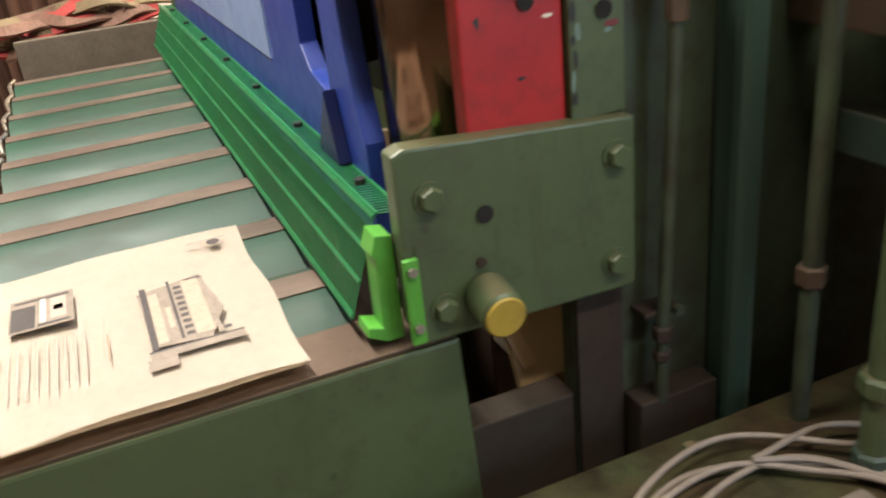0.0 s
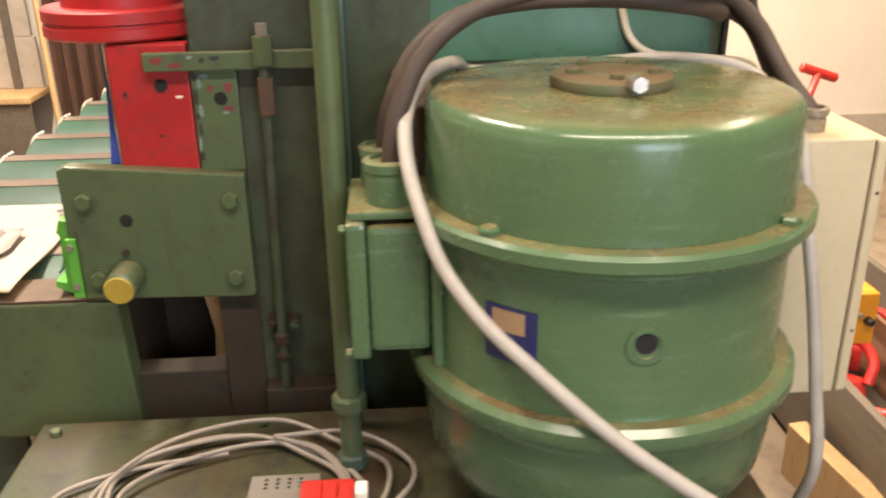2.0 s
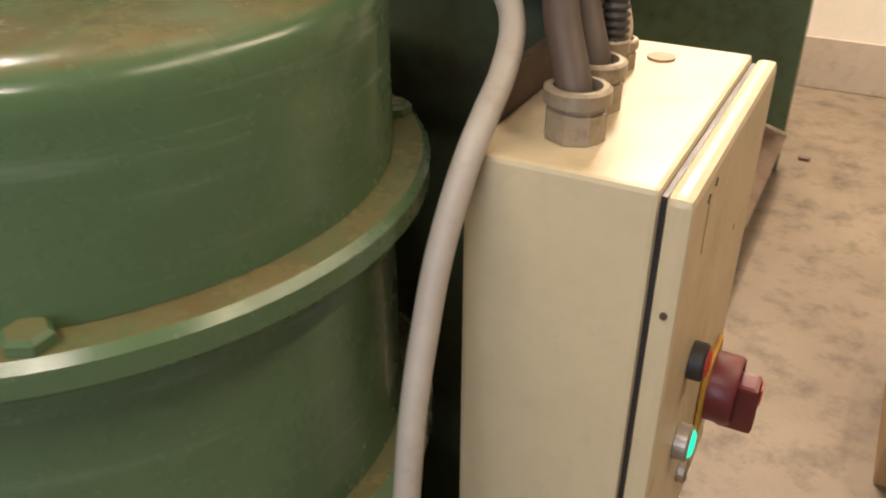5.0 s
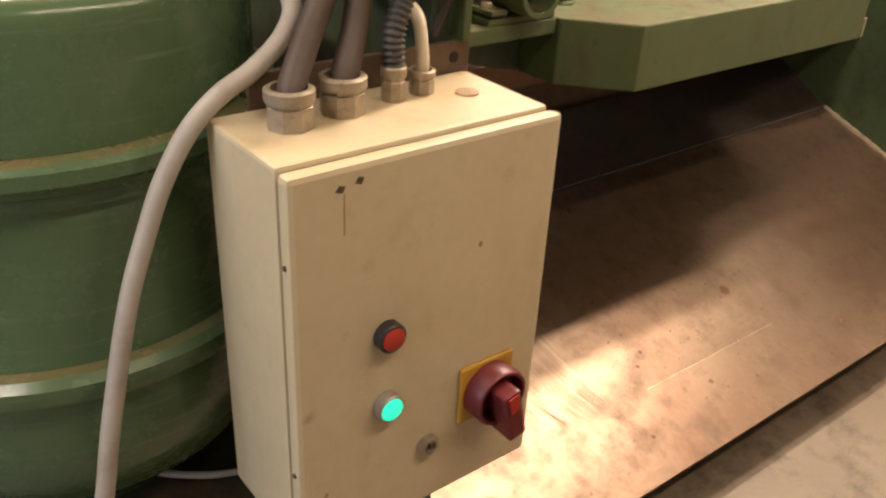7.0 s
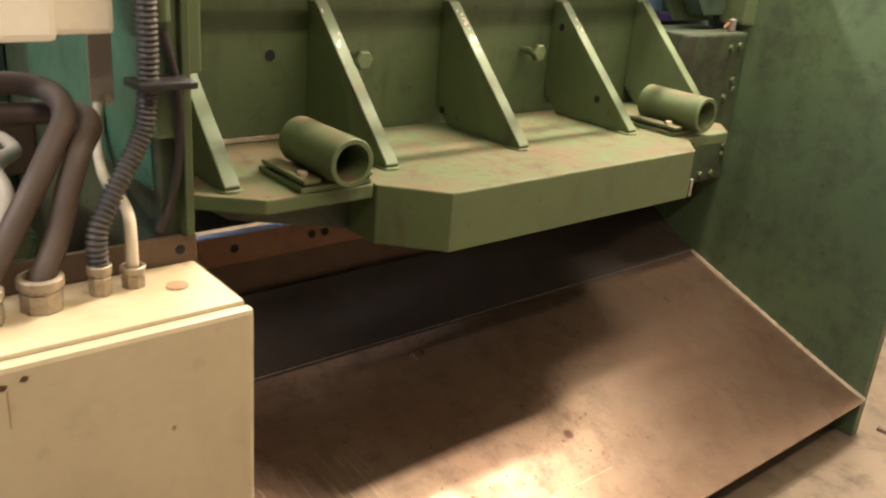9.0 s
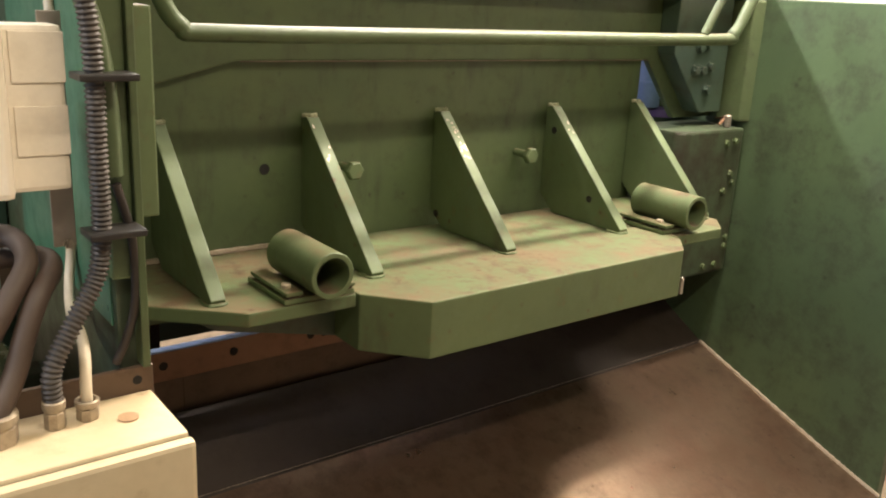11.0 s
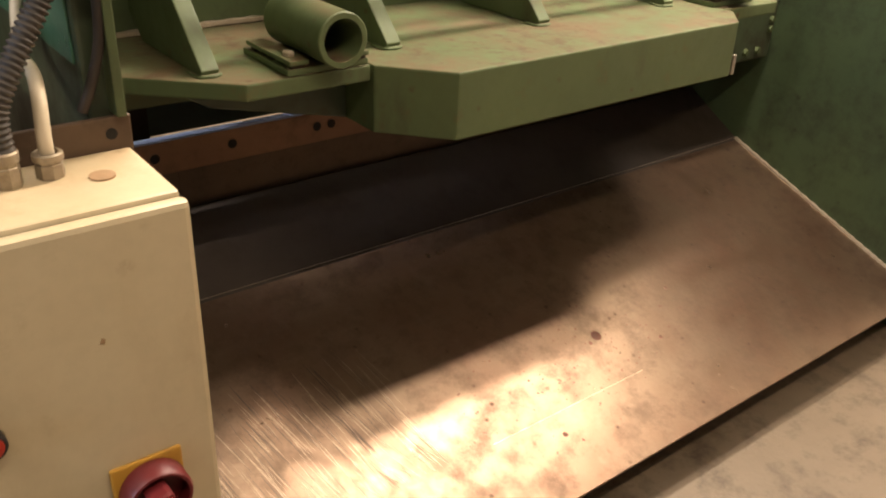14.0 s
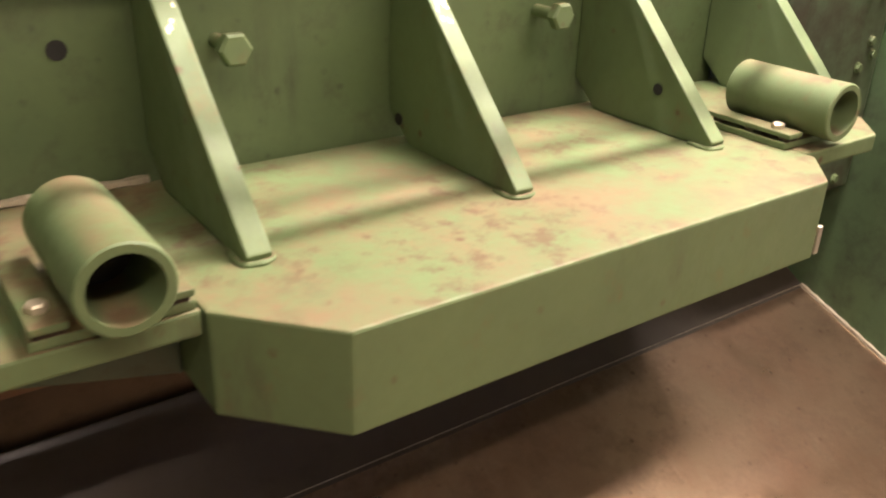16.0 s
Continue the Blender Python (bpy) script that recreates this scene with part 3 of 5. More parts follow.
for gx, gz in ((2.29, 1.36), (2.325, 1.36), (2.365, 1.37), (2.30, 1.43), (2.34, 1.44), (2.36, 1.30)):
    bolt(upper_guide, (gx, 0.8695, gz), (0, -1, 0), 0.014, 0.014, GREEN_DARK)
part("guide_column", prism([(XR - 0.028, 0.81), (XR - 0.001, 0.785), (XR - 0.001, 0.90), (XR - 0.028, 0.90)], "z", 1.2, 1.585, 0.006), GREEN, shear)
# added bodies: dark backdrop, blue and violet for window light in the gap
clamp = part("gap_backdrop", block(2.19, 2.485, 1.165, 1.215, 0.82, 1.60, 0.004), BLUE_DARK, shear, "dark blue backdrop block added behind the guide gap")
part("gap_blue_body", lathe([(0, 0), (0.040, 0), (0.044, 0.004), (0.044, 0.085), (0.036, 0.09), (0.036, 0.42), (0, 0.42)], (2.345, 1.095, 1.215), (0, 0, 1), 40), BLUE_PALE, clamp, "pale blue cylinder added for the bluish light in the guide gap", smooth=40)
part("gap_violet_body", lathe([(0, 0), (0.062, 0), (0.062, 0.022), (0.05, 0.026), (0, 0.026)], (2.40, 1.085, 1.185), (0, 0, 1), 32), PURPLE, clamp, "violet disc added for the bluish light in the guide gap", smooth=40)
part("grease_fitting", rod((2.43, 0.82, 1.181), (2.43, 0.82, 1.22), 0.012, round_end=0.003), ZINC, shear, "zinc grease fitting")
part("copper_pipe", tube([(2.40, 0.83, 1.19), (2.44, 0.83, 1.215), (2.47, 0.85, 1.21), (2.48, 0.90, 1.20)], 0.005, segments=8), BLADE, shear, "thin copper lubrication pipe")

# lower knife and the slope that carries cut plates down
knife = part("knife_bar", block(0.42, (XR - 0.002), 1.045, 1.075, 0.615, 0.690, 0.002), BLADE, shear, "brown steel knife bar with bolt holes")
for hx in (0.44, 0.62, 0.80, 1.02, 1.06, 1.45, 1.8, 2.15):
    part("bore", lathe([(0, 0), (0.010, 0), (0.011, 0.002), (0, 0.002)], (hx, 1.0445, 0.656), (0, -1, 0), 18), HOLE, knife)
part("knife_bed", block(0.68, (XR - 0.002), 1.08, 1.20, 0.30, 0.612, 0.003), RUSTY_IRON, shear)
part("liner", block(0.48, 0.679, 1.0765, 1.081, 0.30, 0.612, 0.001), RUSTY_IRON, shear)
# added strip: its pale blue colour is the bluish glint in the gap
part("knife_glint", block(0.425, 1.05, 1.046, 1.072, 0.6902, 0.694, 0.001), BLUE_PALE, knife, "pale blue strip coloured as the bluish glint above the knife bar")
T = 0.006
part("chute_plate", prism([(0.140, 0.134), (0.310, 0.192), (0.848, 0.393), (0.848, 0.393 + T), (0.308, 0.192 + T), (0.138, 0.134 + T)], "x", 0.306, (XR - 0.002), 0.001), CHUTE, shear,
     "brown oiled steel chute sheet with scratches")
# upper sheet is much darker than the chute plate
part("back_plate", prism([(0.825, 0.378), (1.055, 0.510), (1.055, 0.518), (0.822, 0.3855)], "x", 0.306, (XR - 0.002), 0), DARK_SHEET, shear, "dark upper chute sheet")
part("seam_edge", block(0.306, (XR - 0.002), 0.8485, 0.8510, 0.3975, 0.4012, 0), WELD, shear)
part("weld_bead", tube([(XR - 0.005, 0.14, 0.143), (XR - 0.005, 0.31, 0.20), (XR - 0.005, 0.848, 0.401)], 0.0055, steps=60, segments=6, ridge=0.0015), WELD, shear)
part("chute_leg", block(0.306, (XR - 0.002), 0.30, 0.33, 0.0, 0.184, 0.002), RUSTY_IRON, shear)
part("foot_bolt", rod((XR + 0.02, 0.088, 0.06), (XR + 0.02, 0.05, 0.06), 0.009), RUSTY_IRON, shear)

for sx, sy, sr in ((1.419, 0.429, 0.015), (1.39, 0.418, 0.006), (1.58, 0.36, 0.006), (1.72, 0.47, 0.005), (1.16, 0.26, 0.007)):
    sz = 0.192 + T + (sy - 0.309) * 0.3736 if sy > 0.309 else 0.134 + T + (sy - 0.139) * 0.3412
    n = Vector((0, -0.35, 0.9367)) if sy > 0.309 else Vector((0, -0.3229, 0.9464))
    part("rust_spot", lathe([(0, 0.0008), (sr * 0.7, 0.0008), (sr, 0.0), (0, -0.0004)], (sx, sy, sz), n, 14), RUST_SPOT, shear, "dried rusty drop")

def chute_point(x, y, lift=0.0005):
    z = 0.192 + T + (y - 0.309) * 0.3736 if y > 0.309 else 0.134 + T + (y - 0.139) * 0.3412
    return (x, y, z + lift)


def mark(bm, x, y, dx, dy, width):
    """A thin flat mark on the chute from one point towards another."""
    side = Vector((-dy, dx)).normalized() * width / 2
    bm.faces.new([bm.verts.new(chute_point(x + dx * u + side.x * v, y + dy * u + side.y * v)) for u, v in ((0, 0), (0.3, 1), (0.8, 0.8), (1, 0), (0.7, -1), (0.2, -0.8))])


random.seed(52)
for material, label, count, lo, hi in ((SCRATCH, "bright scratches on the lower chute", 110, 0.04, 0.20), (DARK_SHEET, "dark dirt scratches on the lower chute", 120, 0.03, 0.16)):
    bm = bmesh.new()
    for k in range(count):
        length = random.uniform(lo, hi)
        x, y = random.uniform(0.42, 0.86), random.uniform(0.36, 0.64)
        slope = random.uniform(-0.08, 0.08)
        dy = -min(length, y - 0.312)
        mark(bm, x, y, (0.22 + slope) * length, dy, random.uniform(0.0006, 0.0015))
    part("scratching", bm, material, shear, label)["kind"] = "stuff"
bm = bmesh.new()
for k in range(150):
    x, y = random.gauss(1.35, 0.28), random.gauss(0.36, 0.06)
    if 0.6 < x < 2.2 and 0.16 < y < 0.62 and abs(y - 0.309) > 0.012:
        size = random.uniform(0.0012, 0.0040)
        bm.faces.new([bm.verts.new(chute_point(x + size * g * math.cos(a), y + 0.9 * size * g * math.sin(a))) for a, g in ((i * 1.2566, random.uniform(0.5, 1.1)) for i in range(5))])
part("specks", bm, RUST_SPOT, shear, "dark specks of rust and dirt")["kind"] = "stuff"
# thin pale line along the middle of the chute's bend
part("crease", prism([(0.3082, 0.1979), (0.3092, 0.1983), (0.3092, 0.1987), (0.3082, 0.1983)], "x", 1.0, 1.46, 0), SCRATCH, shear, "thin bright bend line of the chute")

# tubular rail in front of the upper beam
rail = part("rail", tube([(0.47, 0.66, 1.70), (0.50, 0.66, 1.56), (0.545, 0.66, 1.475), (0.64, 0.66, 1.462), (1.3, 0.66, 1.464), (2.08, 0.66, 1.468), (2.165, 0.66, 1.485),
                          (2.22, 0.66, 1.56), (2.30, 0.66, 1.70)], 0.0165, segments=16), GREEN, shear, "bent green tube rail", smooth=60)
part("rail_brace", rod((2.03, 0.66, 1.48), (2.14, 0.66, 1.66), 0.012), GREEN, rail)

# left end of the machine: bolted cover plate, red clamp cylinder, pipes and straps
cover = part("cover_plate", prism([(0.982, 0.728), (1.272, 0.735), (1.286, 0.76), (1.286, 0.972), (1.27, 0.978), (0.976, 0.955), (0.976, 0.735)], "x", 0.235, 0.2685, 0.004), GREEN, shear,
             "green bolted end cover plate")
for by, bz in ((1.003, 0.912), (1.007, 0.770), (1.247, 0.917), (1.243, 0.775)):
    bolt(cover, (0.2345, by, bz), (-1, 0, 0), 0.015, 0.014, GREEN)
part("bore", lathe([(0, 0), (0.010, 0), (0.011, 0.002), (0, 0.002)], (0.2345, 1.182, 0.881), (-1, 0, 0), 20), HOLE, cover)
stub = part("tube_stub", rod((0.2345, 1.190, 0.782), (0.176, 1.194, 0.777), 0.028, segments=32, round_end=0.004), GREEN, cover, smooth=40)
part("plug_cap", rod((0.1755, 1.194, 0.777), (0.171, 1.194, 0.7767), 0.0255, segments=28, round_end=0.002), OCHRE, stub, "yellow plastic end cap")
part("grub_screw", rod((0.2345, 1.192, 0.822), (0.230, 1.192, 0.822), 0.006), GRIME_RECESS, cover)
part("frame_strip", block(0.255, 0.2695, 0.975, 1.05, 0.957, 1.128, 0.003), GREEN, shear)
part("bore", lathe([(0, 0), (0.010, 0), (0.011, 0.002), (0, 0.002)], (0.2545, 1.004, 1.082), (-1, 0, 0), 20), HOLE, shear)
part("cross_strap", block(0.24, 0.2545, 0.815, 1.12, 1.130, 1.160, 0.003), GREEN, shear)
red_block = part("clamp_block", block(0.262, 0.292, 1.0535, 1.183, 0.957, 1.172, 0.004), RED, shear, "scuffed red painted clamp block")
part("bore", lathe([(0, 0), (0.010, 0), (0.011, 0.002), (0, 0.002)], (0.2615, 1.100, 1.105), (-1, 0, 0), 20), HOLE, red_block)
random.seed(23)


def paint_chip(cy, cz, w, h, x, material, parent):
    pts = []
    for k in range(9):
        a = 2 * math.pi * k / 9
        s = random.uniform(0.55, 1.1)
        pts.append((cy + w * s * math.cos(a), cz + h * s * math.sin(a)))
    part("paint_chip", prism(pts, "x", x - 0.0005, x, 0), material, parent)


for cy, cz, w, h, ink in ((1.044, 1.118, .006, .010, CHIP_DARK), (1.037, 1.108, .005, .012, CHIP_PALE), (1.045, 1.085, .005, .014, CHIP_DARK), (1.038, 1.062, .005, .012, CHIP_PALE), (1.045, 1.052, .004, .010, CHIP_DARK),
                          (1.042, 1.030, .004, .012, CHIP_DARK), (1.046, 1.005, .003, .014, CHIP_PALE), (1.044, 0.985, .005, .009, CHIP_DARK), (1.028, 1.118, .008, .005, CHIP_PALE), (1.020, 1.098, .007, .007, CHIP_RED),
                          (0.990, 1.100, .008, .010, CHIP_RED), (0.993, 1.064, .010, .006, CHIP_RED), (0.997, 1.058, .006, .004, CHIP_PALE)):
    paint_chip(cy, cz, w, h, 0.2548, ink, shear)
for cy, cz, w, h, ink in ((1.005, 1.150, .011, .005, CHIP_DARK), (1.026, 1.147, .006, .006, CHIP_DARK), (1.070, 1.140, .014, .006, CHIP_RED), (1.098, 1.148, .012, .007, CHIP_RED), (1.045, 1.152, .006, .004, CHIP_PALE)):
    paint_chip(cy, cz, w, h, 0.2398, ink, shear)
for cy, cz, w, h, ink in ((1.072, 1.085, .010, .003, PAPER), (1.110, 1.020, .006, .003, CHIP_DARK), (1.160, 1.090, .004, .008, CHIP_DARK)):
    paint_chip(cy, cz, w, h, 0.2618, ink, red_block)
part("clamp_flange", lathe([(0, 0), (0.130, 0), (0.134, 0.004), (0.134, 0.020), (0.130, 0.022), (0.130, 0.026), (0.134, 0.028), (0.134, 0.046), (0.128, 0.05), (0.10, 0.05), (0.10, 0.30), (0, 0.30)],
                           (0.385, 1.178, 1.175), (0, 0, 1), 56), RED, shear, "red double flange of the clamp cylinder", smooth=40)
part("clamp_piston", lathe([(0, 0), (0.092, 0), (0.095, 0.004), (0.095, 0.28), (0, 0.28)], (0.402, 1.131, 0.894), (0, 0, 1), 64), PISTON, shear, "bright steel clamp piston", smooth=40)
part("corner_post", block(0.215, 0.2695, 0.79, 0.835, 0.0, 2.0, 0.014), GREEN_BLUE, shear)
part("ledge", block(0.225, 0.2695, 0.845, 0.975, 0.0, 0.54, 0.004), GRIME_RECESS, shear)

# thin hydraulic pipe with unions, and the thicker riser
thin_pipe = thing("hydraulic_pipe", "thin green hydraulic pipe with clamps on the side plate", "pipe", (0.235, 0.935, 0.0))
part("pipe", tube([(0.225, 0.925, 1.16), (0.225, 0.927, 1.0), (0.23, 0.935, 0.70), (0.232, 0.938, 0.532)], 0.009, segments=12), GREEN_GRIME_SHADE, thin_pipe)
part("union", rod((0.225, 0.924, 1.06), (0.225, 0.924, 1.12), 0.014, segments=6), RUSTY_IRON, thin_pipe, "rusty pipe union")
part("elbow", rod((0.225, 0.924, 1.14), (0.225, 0.924, 1.185), 0.017, segments=6), GREEN, thin_pipe)
part("cap_nut", rod((0.225, 0.924, 1.186), (0.225, 0.924, 1.205), 0.010, segments=6), ZINC, thin_pipe)
part("union", rod((0.2305, 0.936, 0.632), (0.231, 0.937, 0.655), 0.015, segments=6, round_end=0.003), GRIME_RECESS, thin_pipe, "oily hexagon pipe union")
part("union", rod((0.2312, 0.937, 0.600), (0.2313, 0.937, 0.616), 0.013, segments=6, round_end=0.003), GRIME_RECESS, thin_pipe)
part("pipe_clip", block(0.234, 0.2695, 0.905, 0.962, 0.668, 0.676, 0.002), GRIME_RECESS, thin_pipe)
part("clip_bolt", rod((0.2335, 0.912, 0.672), (0.224, 0.912, 0.672), 0.008, segments=6), GREEN_DARK, thin_pipe)
riser = thing("riser_pipe", "painted green riser pipe with a union above the tank", "pipe", (-0.01, 0.807, 0.53))
part("pipe", rod((-0.01, 0.807, 0.53), (-0.01, 0.807, 1.75), 0.0175, segments=24), GREEN, riser, smooth=40)
part("union", rod((-0.01, 0.807, 0.640), (-0.01, 0.807, 0.668), 0.027, segments=8, round_end=0.004), GREEN, riser)
part("union", rod((-0.01, 0.807, 0.532), (-0.01, 0.807, 0.56), 0.024, segments=8, round_end=0.004), GREEN_DARK, riser)
drain = thing("drain_pipe", "slim oily brown pipe with a union beside the corner post", "pipe", (0.11, 0.805, 0.53))
part("pipe", rod((0.11, 0.805, 0.5305), (0.11, 0.805, 1.75), 0.012, segments=16), GREEN_GRIME_SHADE, drain, smooth=40)
part("union", rod((0.11, 0.805, 0.730), (0.11, 0.805, 0.758), 0.019, segments=6, round_end=0.003), RUSTY_IRON, drain, "rusty hexagon union")

# oil tank under the motor, with the extension cord coiled on it
tank = thing("oil_tank", "low green oil tank with a greasy stained lid", "tank", (-0.12, 0.77, 0.0))
part("tank_body", block(-0.40, 0.150, 0.185, 1.345, 0.0, 0.517, 0.008), GREEN_DARK, tank)
part("lid", block(-0.415, 0.160, 0.175, 1.358, 0.518, 0.530, 0.003), surface("greasy_tank_lid", (0.056, 0.066, 0.028), (0.062, 0.030, 0.016), (0.018, 0.011, 0.007), 0.38, dirt_amount=0.8, patch=6, dirt_lo=0.46), tank,
     "greasy brown-green lid")
for lx, ly in ((0.125, 1.325), (0.125, 0.97), (0.125, 0.60)):
    part("bolt", lathe([(0, 0), (0.010, 0), (0.010, 0.008), (0.008, 0.01), (0, 0.01)], (lx, ly, 0.5305), (0, 0, 1), 6), GREEN_RUSTY, tank)
cord = thing("extension_cord", "grey extension cord coiled loosely on the tank lid", "cable", (-0.05, 0.98, 0.53))
random.seed(4)
coil = []
for k in range(0, 46):
    a = k / 9 * 2 * math.pi
    turn_no = k // 9
    rx, ry = 0.135 + 0.030 * math.sin(turn_no * 2.1), 0.205 + 0.035 * math.cos(turn_no * 1.7)
    coil.append((-0.10 + rx * math.cos(a) + random.uniform(-.012, .012) + 0.010 * turn_no, 1.02 + ry * math.sin(a) + random.uniform(-.010, .010) - 0.018 * turn_no,
                 0.5358 + 0.003 * turn_no + 0.004 * max(0, math.cos(a)) + random.uniform(0, .003)))
part("cord", tube(coil, 0.0044, steps=7, segments=8), CORD, cord, smooth=60)
part("cord", tube([coil[-1], (0.02, 0.87, 0.548), (-0.03, 0.83, 0.545), (-0.07, 0.815, 0.548)], 0.0044, steps=7, segments=8), CORD, cord)
socket = thing("socket_block", "grey perforated socket plate with a red plug on the tank lid", "socket", (-0.08, 0.87, 0.53))
part("body", block(-0.085, 0.005, 0.855, 0.965, 0.531, 0.545, 0.005), DULL_GREY, socket)
plug = part("plug", block(-0.125, -0.040, 0.800, 0.882, 0.5455, 0.566, 0.007), RED_PLASTIC, socket, "red plastic plug")
part("ridge", block(-0.110, -0.055, 0.825, 0.832, 0.5665, 0.572, 0.002), RED_PLASTIC, plug)
part("ridge", block(-0.110, -0.055, 0.848, 0.855, 0.5665, 0.572, 0.002), RED_PLASTIC, plug)
part("sleeve", block(-0.075, -0.045, 0.780, 0.7995, 0.548, 0.563, 0.004), BOX_CREAM, plug, "pale cable sleeve")
for k in range(12):
    hx, hy = -0.030 + 0.010 * (k % 3), 0.885 + 0.018 * (k // 3)
    part("slot", rod((hx, hy, 0.5452), (hx, hy, 0.5458), 0.003, segments=8), HOLE, socket)
socket.location.x -= 0.045

# ---- motor ----
RUSTY_CAP = surface("rusty_cap_paint", (0.085, 0.12, 0.055), (0.11, 0.085, 0.045), (0.13, 0.075, 0.035), 0.5, dirt_amount=0.6, dirt_lo=0.45, patch=9, top_dust=((0.15, 0.095, 0.05), 0.9, 0.2, 0.5))
MX, MY = -0.078, 0.438
motor = thing("electric_motor", "big green upright electric motor, scratched and dusty, with a round cap", "motor", (MX, MY, 0.53))
part("top_cover", lathe([(0, 1.156), (0.207, 1.156), (0.225, 1.154), (0.235, 1.149), (0.240, 1.141), (0.242, 1.131), (0.243, 1.0225), (0, 1.0225)], (MX, MY, 0), segments=96), GREEN_MOTOR, motor, smooth=35)
part("flange", lathe([(0.2, 1.022), (0.265, 1.022), (0.2705, 1.017), (0.2705, 1.003), (0.266, 0.998), (0.259, 0.998), (0.259, 0.990), (0.250, 0.985), (0.250, 0.972), (0.2, 0.972)], (MX, MY, 0), segments=96), GREEN_MOTOR, motor, smooth=35)
part("motor_body", lathe([(0, 0.9715), (0.243, 0.9715), (0.243, 0.818), (0.246, 0.801), (0, 0.801)], (MX, MY, 0), segments=96), GREEN_MOTOR, motor, smooth=35)
part("flange", lathe([(0.2, 0.8005), (0.262, 0.8005), (0.271, 0.793), (0.272, 0.778), (0.267, 0.769), (0.258, 0.766), (0.2, 0.766)], (MX, MY, 0), segments=96), GREEN_MOTOR, motor, smooth=35)
part("bell_housing", lathe([(0, 0.7655), (0.250, 0.7655), (0.250, 0.705), (0.243, 0.655), (0.215, 0.60), (0.17, 0.57), (0.15, 0.5305), (0, 0.5305)], (MX, MY, 0), segments=96), GREEN_MOTOR, motor, smooth=35)
cap = part("cap", lathe([(0, 0.020), (0.040, 0.020), (0.044, 0.017), (0.070, 0.017), (0.078, 0.013), (0.080, 0.006), (0.078, 0.0), (0, 0.0)], (MX - 0.005, MY + 0.0, 1.1565), segments=56), RUSTY_CAP, motor, "dusty rust-brown round cap", smooth=35)
for k in range(5):
    a = 0.5 + k * 2 * math.pi / 5
    part("bolt", lathe([(0, 0), (0.009, 0), (0.009, 0.006), (0.007, 0.007), (0, 0.007)], (MX - 0.005 + 0.055 * math.cos(a), MY + 0.055 * math.sin(a), 1.1735), (0, 0, 1), 6), RUSTY_CAP, cap)
part("grease_nipple", rod((MX - 0.080, MY - 0.008, 1.172), (MX - 0.110, MY - 0.008, 1.175), 0.010, segments=6), ZINC, motor, "bright zinc screw")
for k in range(4):
    a = math.radians(45 + 90 * k)
    part("bolt", lathe([(0, 0), (0.014, 0), (0.014, 0.006), (0.011, 0.009), (0, 0.009)], (MX + 0.252 * math.cos(a), MY + 0.252 * math.sin(a), 1.0223), (0, 0, 1), 6), GREEN_MOTOR, motor)
part("sight_hole", lathe([(0.022, -0.003), (0.0245, 0.002), (0.0245, 0.003), (0.017, 0.0035), (0.016, 0.0), (0, 0.0)], (MX - 0.2415, MY + 0.003, 0.902), (-1, 0, 0), 28), GREEN_MOTOR, motor)
part("bore", lathe([(0, 0), (0.0135, 0), (0.0135, 0.0012), (0, 0.0012)], (MX - 0.2418, MY + 0.003, 0.904), (-1, 0, 0), 24), HOLE, motor)


def curved_label(y0, y1, z0, z1, r):
    b = bmesh.new()
    cols = []
    for k in range(9):
        y = y0 + (y1 - y0) * k / 8
        x = MX - math.sqrt(r * r - (y - MY) ** 2)
        cols.append((b.verts.new((x, y, z0)), b.verts.new((x, y, z1))))
    for a, c in zip(cols, cols[1:]):
        b.faces.new((a[0], c[0], c[1], a[1]))
    return b


plate = part("nameplate", curved_label(0.562, 0.618, 0.858, 0.932, 0.2442), LABEL_BLUE, motor, "dark blue maker's sticker")
part("sticker_patch", curved_label(0.576, 0.611, 0.898, 0.927, 0.2449), TAN, plate)
part("sticker_patch", curved_label(0.583, 0.597, 0.873, 0.886, 0.2449), TAN, plate)

tbox = part("terminal_box", block(-0.150, 0.010, 0.680, 0.762, 0.815, 0.995, 0.010), GREEN_MOTOR, motor)
part("lid", block(-0.158, 0.018, 0.7625, 0.788, 0.808, 1.002, 0.007), GREEN_MOTOR, tbox)
for bx, bz in ((-0.150, 0.816), (-0.150, 0.994), (0.010, 0.816), (0.010, 0.994)):
    part("bolt", rod((bx, 0.7885, bz), (bx, 0.796, bz), 0.006, segments=6), GREEN_RUSTY, tbox)
part("top_plate", block(-0.145, 0.005, 0.675, 0.785, 1.0025, 1.014, 0.004), GREEN_MOTOR, tbox)
for gx, gy in ((-0.098, 0.728), (-0.028, 0.735)):
    part("gland", lathe([(0, 0), (0.034, 0), (0.034, 0.042), (0.036, 0.044), (0.036, 0.055), (0.026, 0.058), (0.026, 0.052), (0, 0.052)], (gx, gy, 1.0145), (0, 0, 1), 28), GREEN_MOTOR, tbox, smooth=35)
part("bracket_arm", block(-0.05, 0.27, 0.60, 0.66, 0.84, 0.90, 0.004), GREEN_DARK, motor)
part("bracket_arm", block(-0.02, 0.2695, 0.66, 0.72, 1.02, 1.12, 0.004), RUSTY_IRON, motor)
part("drain_tube", rod((-0.165, 0.672, 0.801), (-0.165, 0.672, 0.971), 0.008, segments=12), GREEN_MOTOR, motor)

# ---- control cabinet ----
CZ0, CZ1 = 0.622, 1.05
cabinet = thing("control_cabinet", "cream steel control cabinet with buttons and red main switch", "cabinet", (0.15, 0.152, CZ0))
part("body", block(0.0, 0.30, 0.0175, 0.148, CZ0, CZ1, 0.004), CREAM, cabinet)
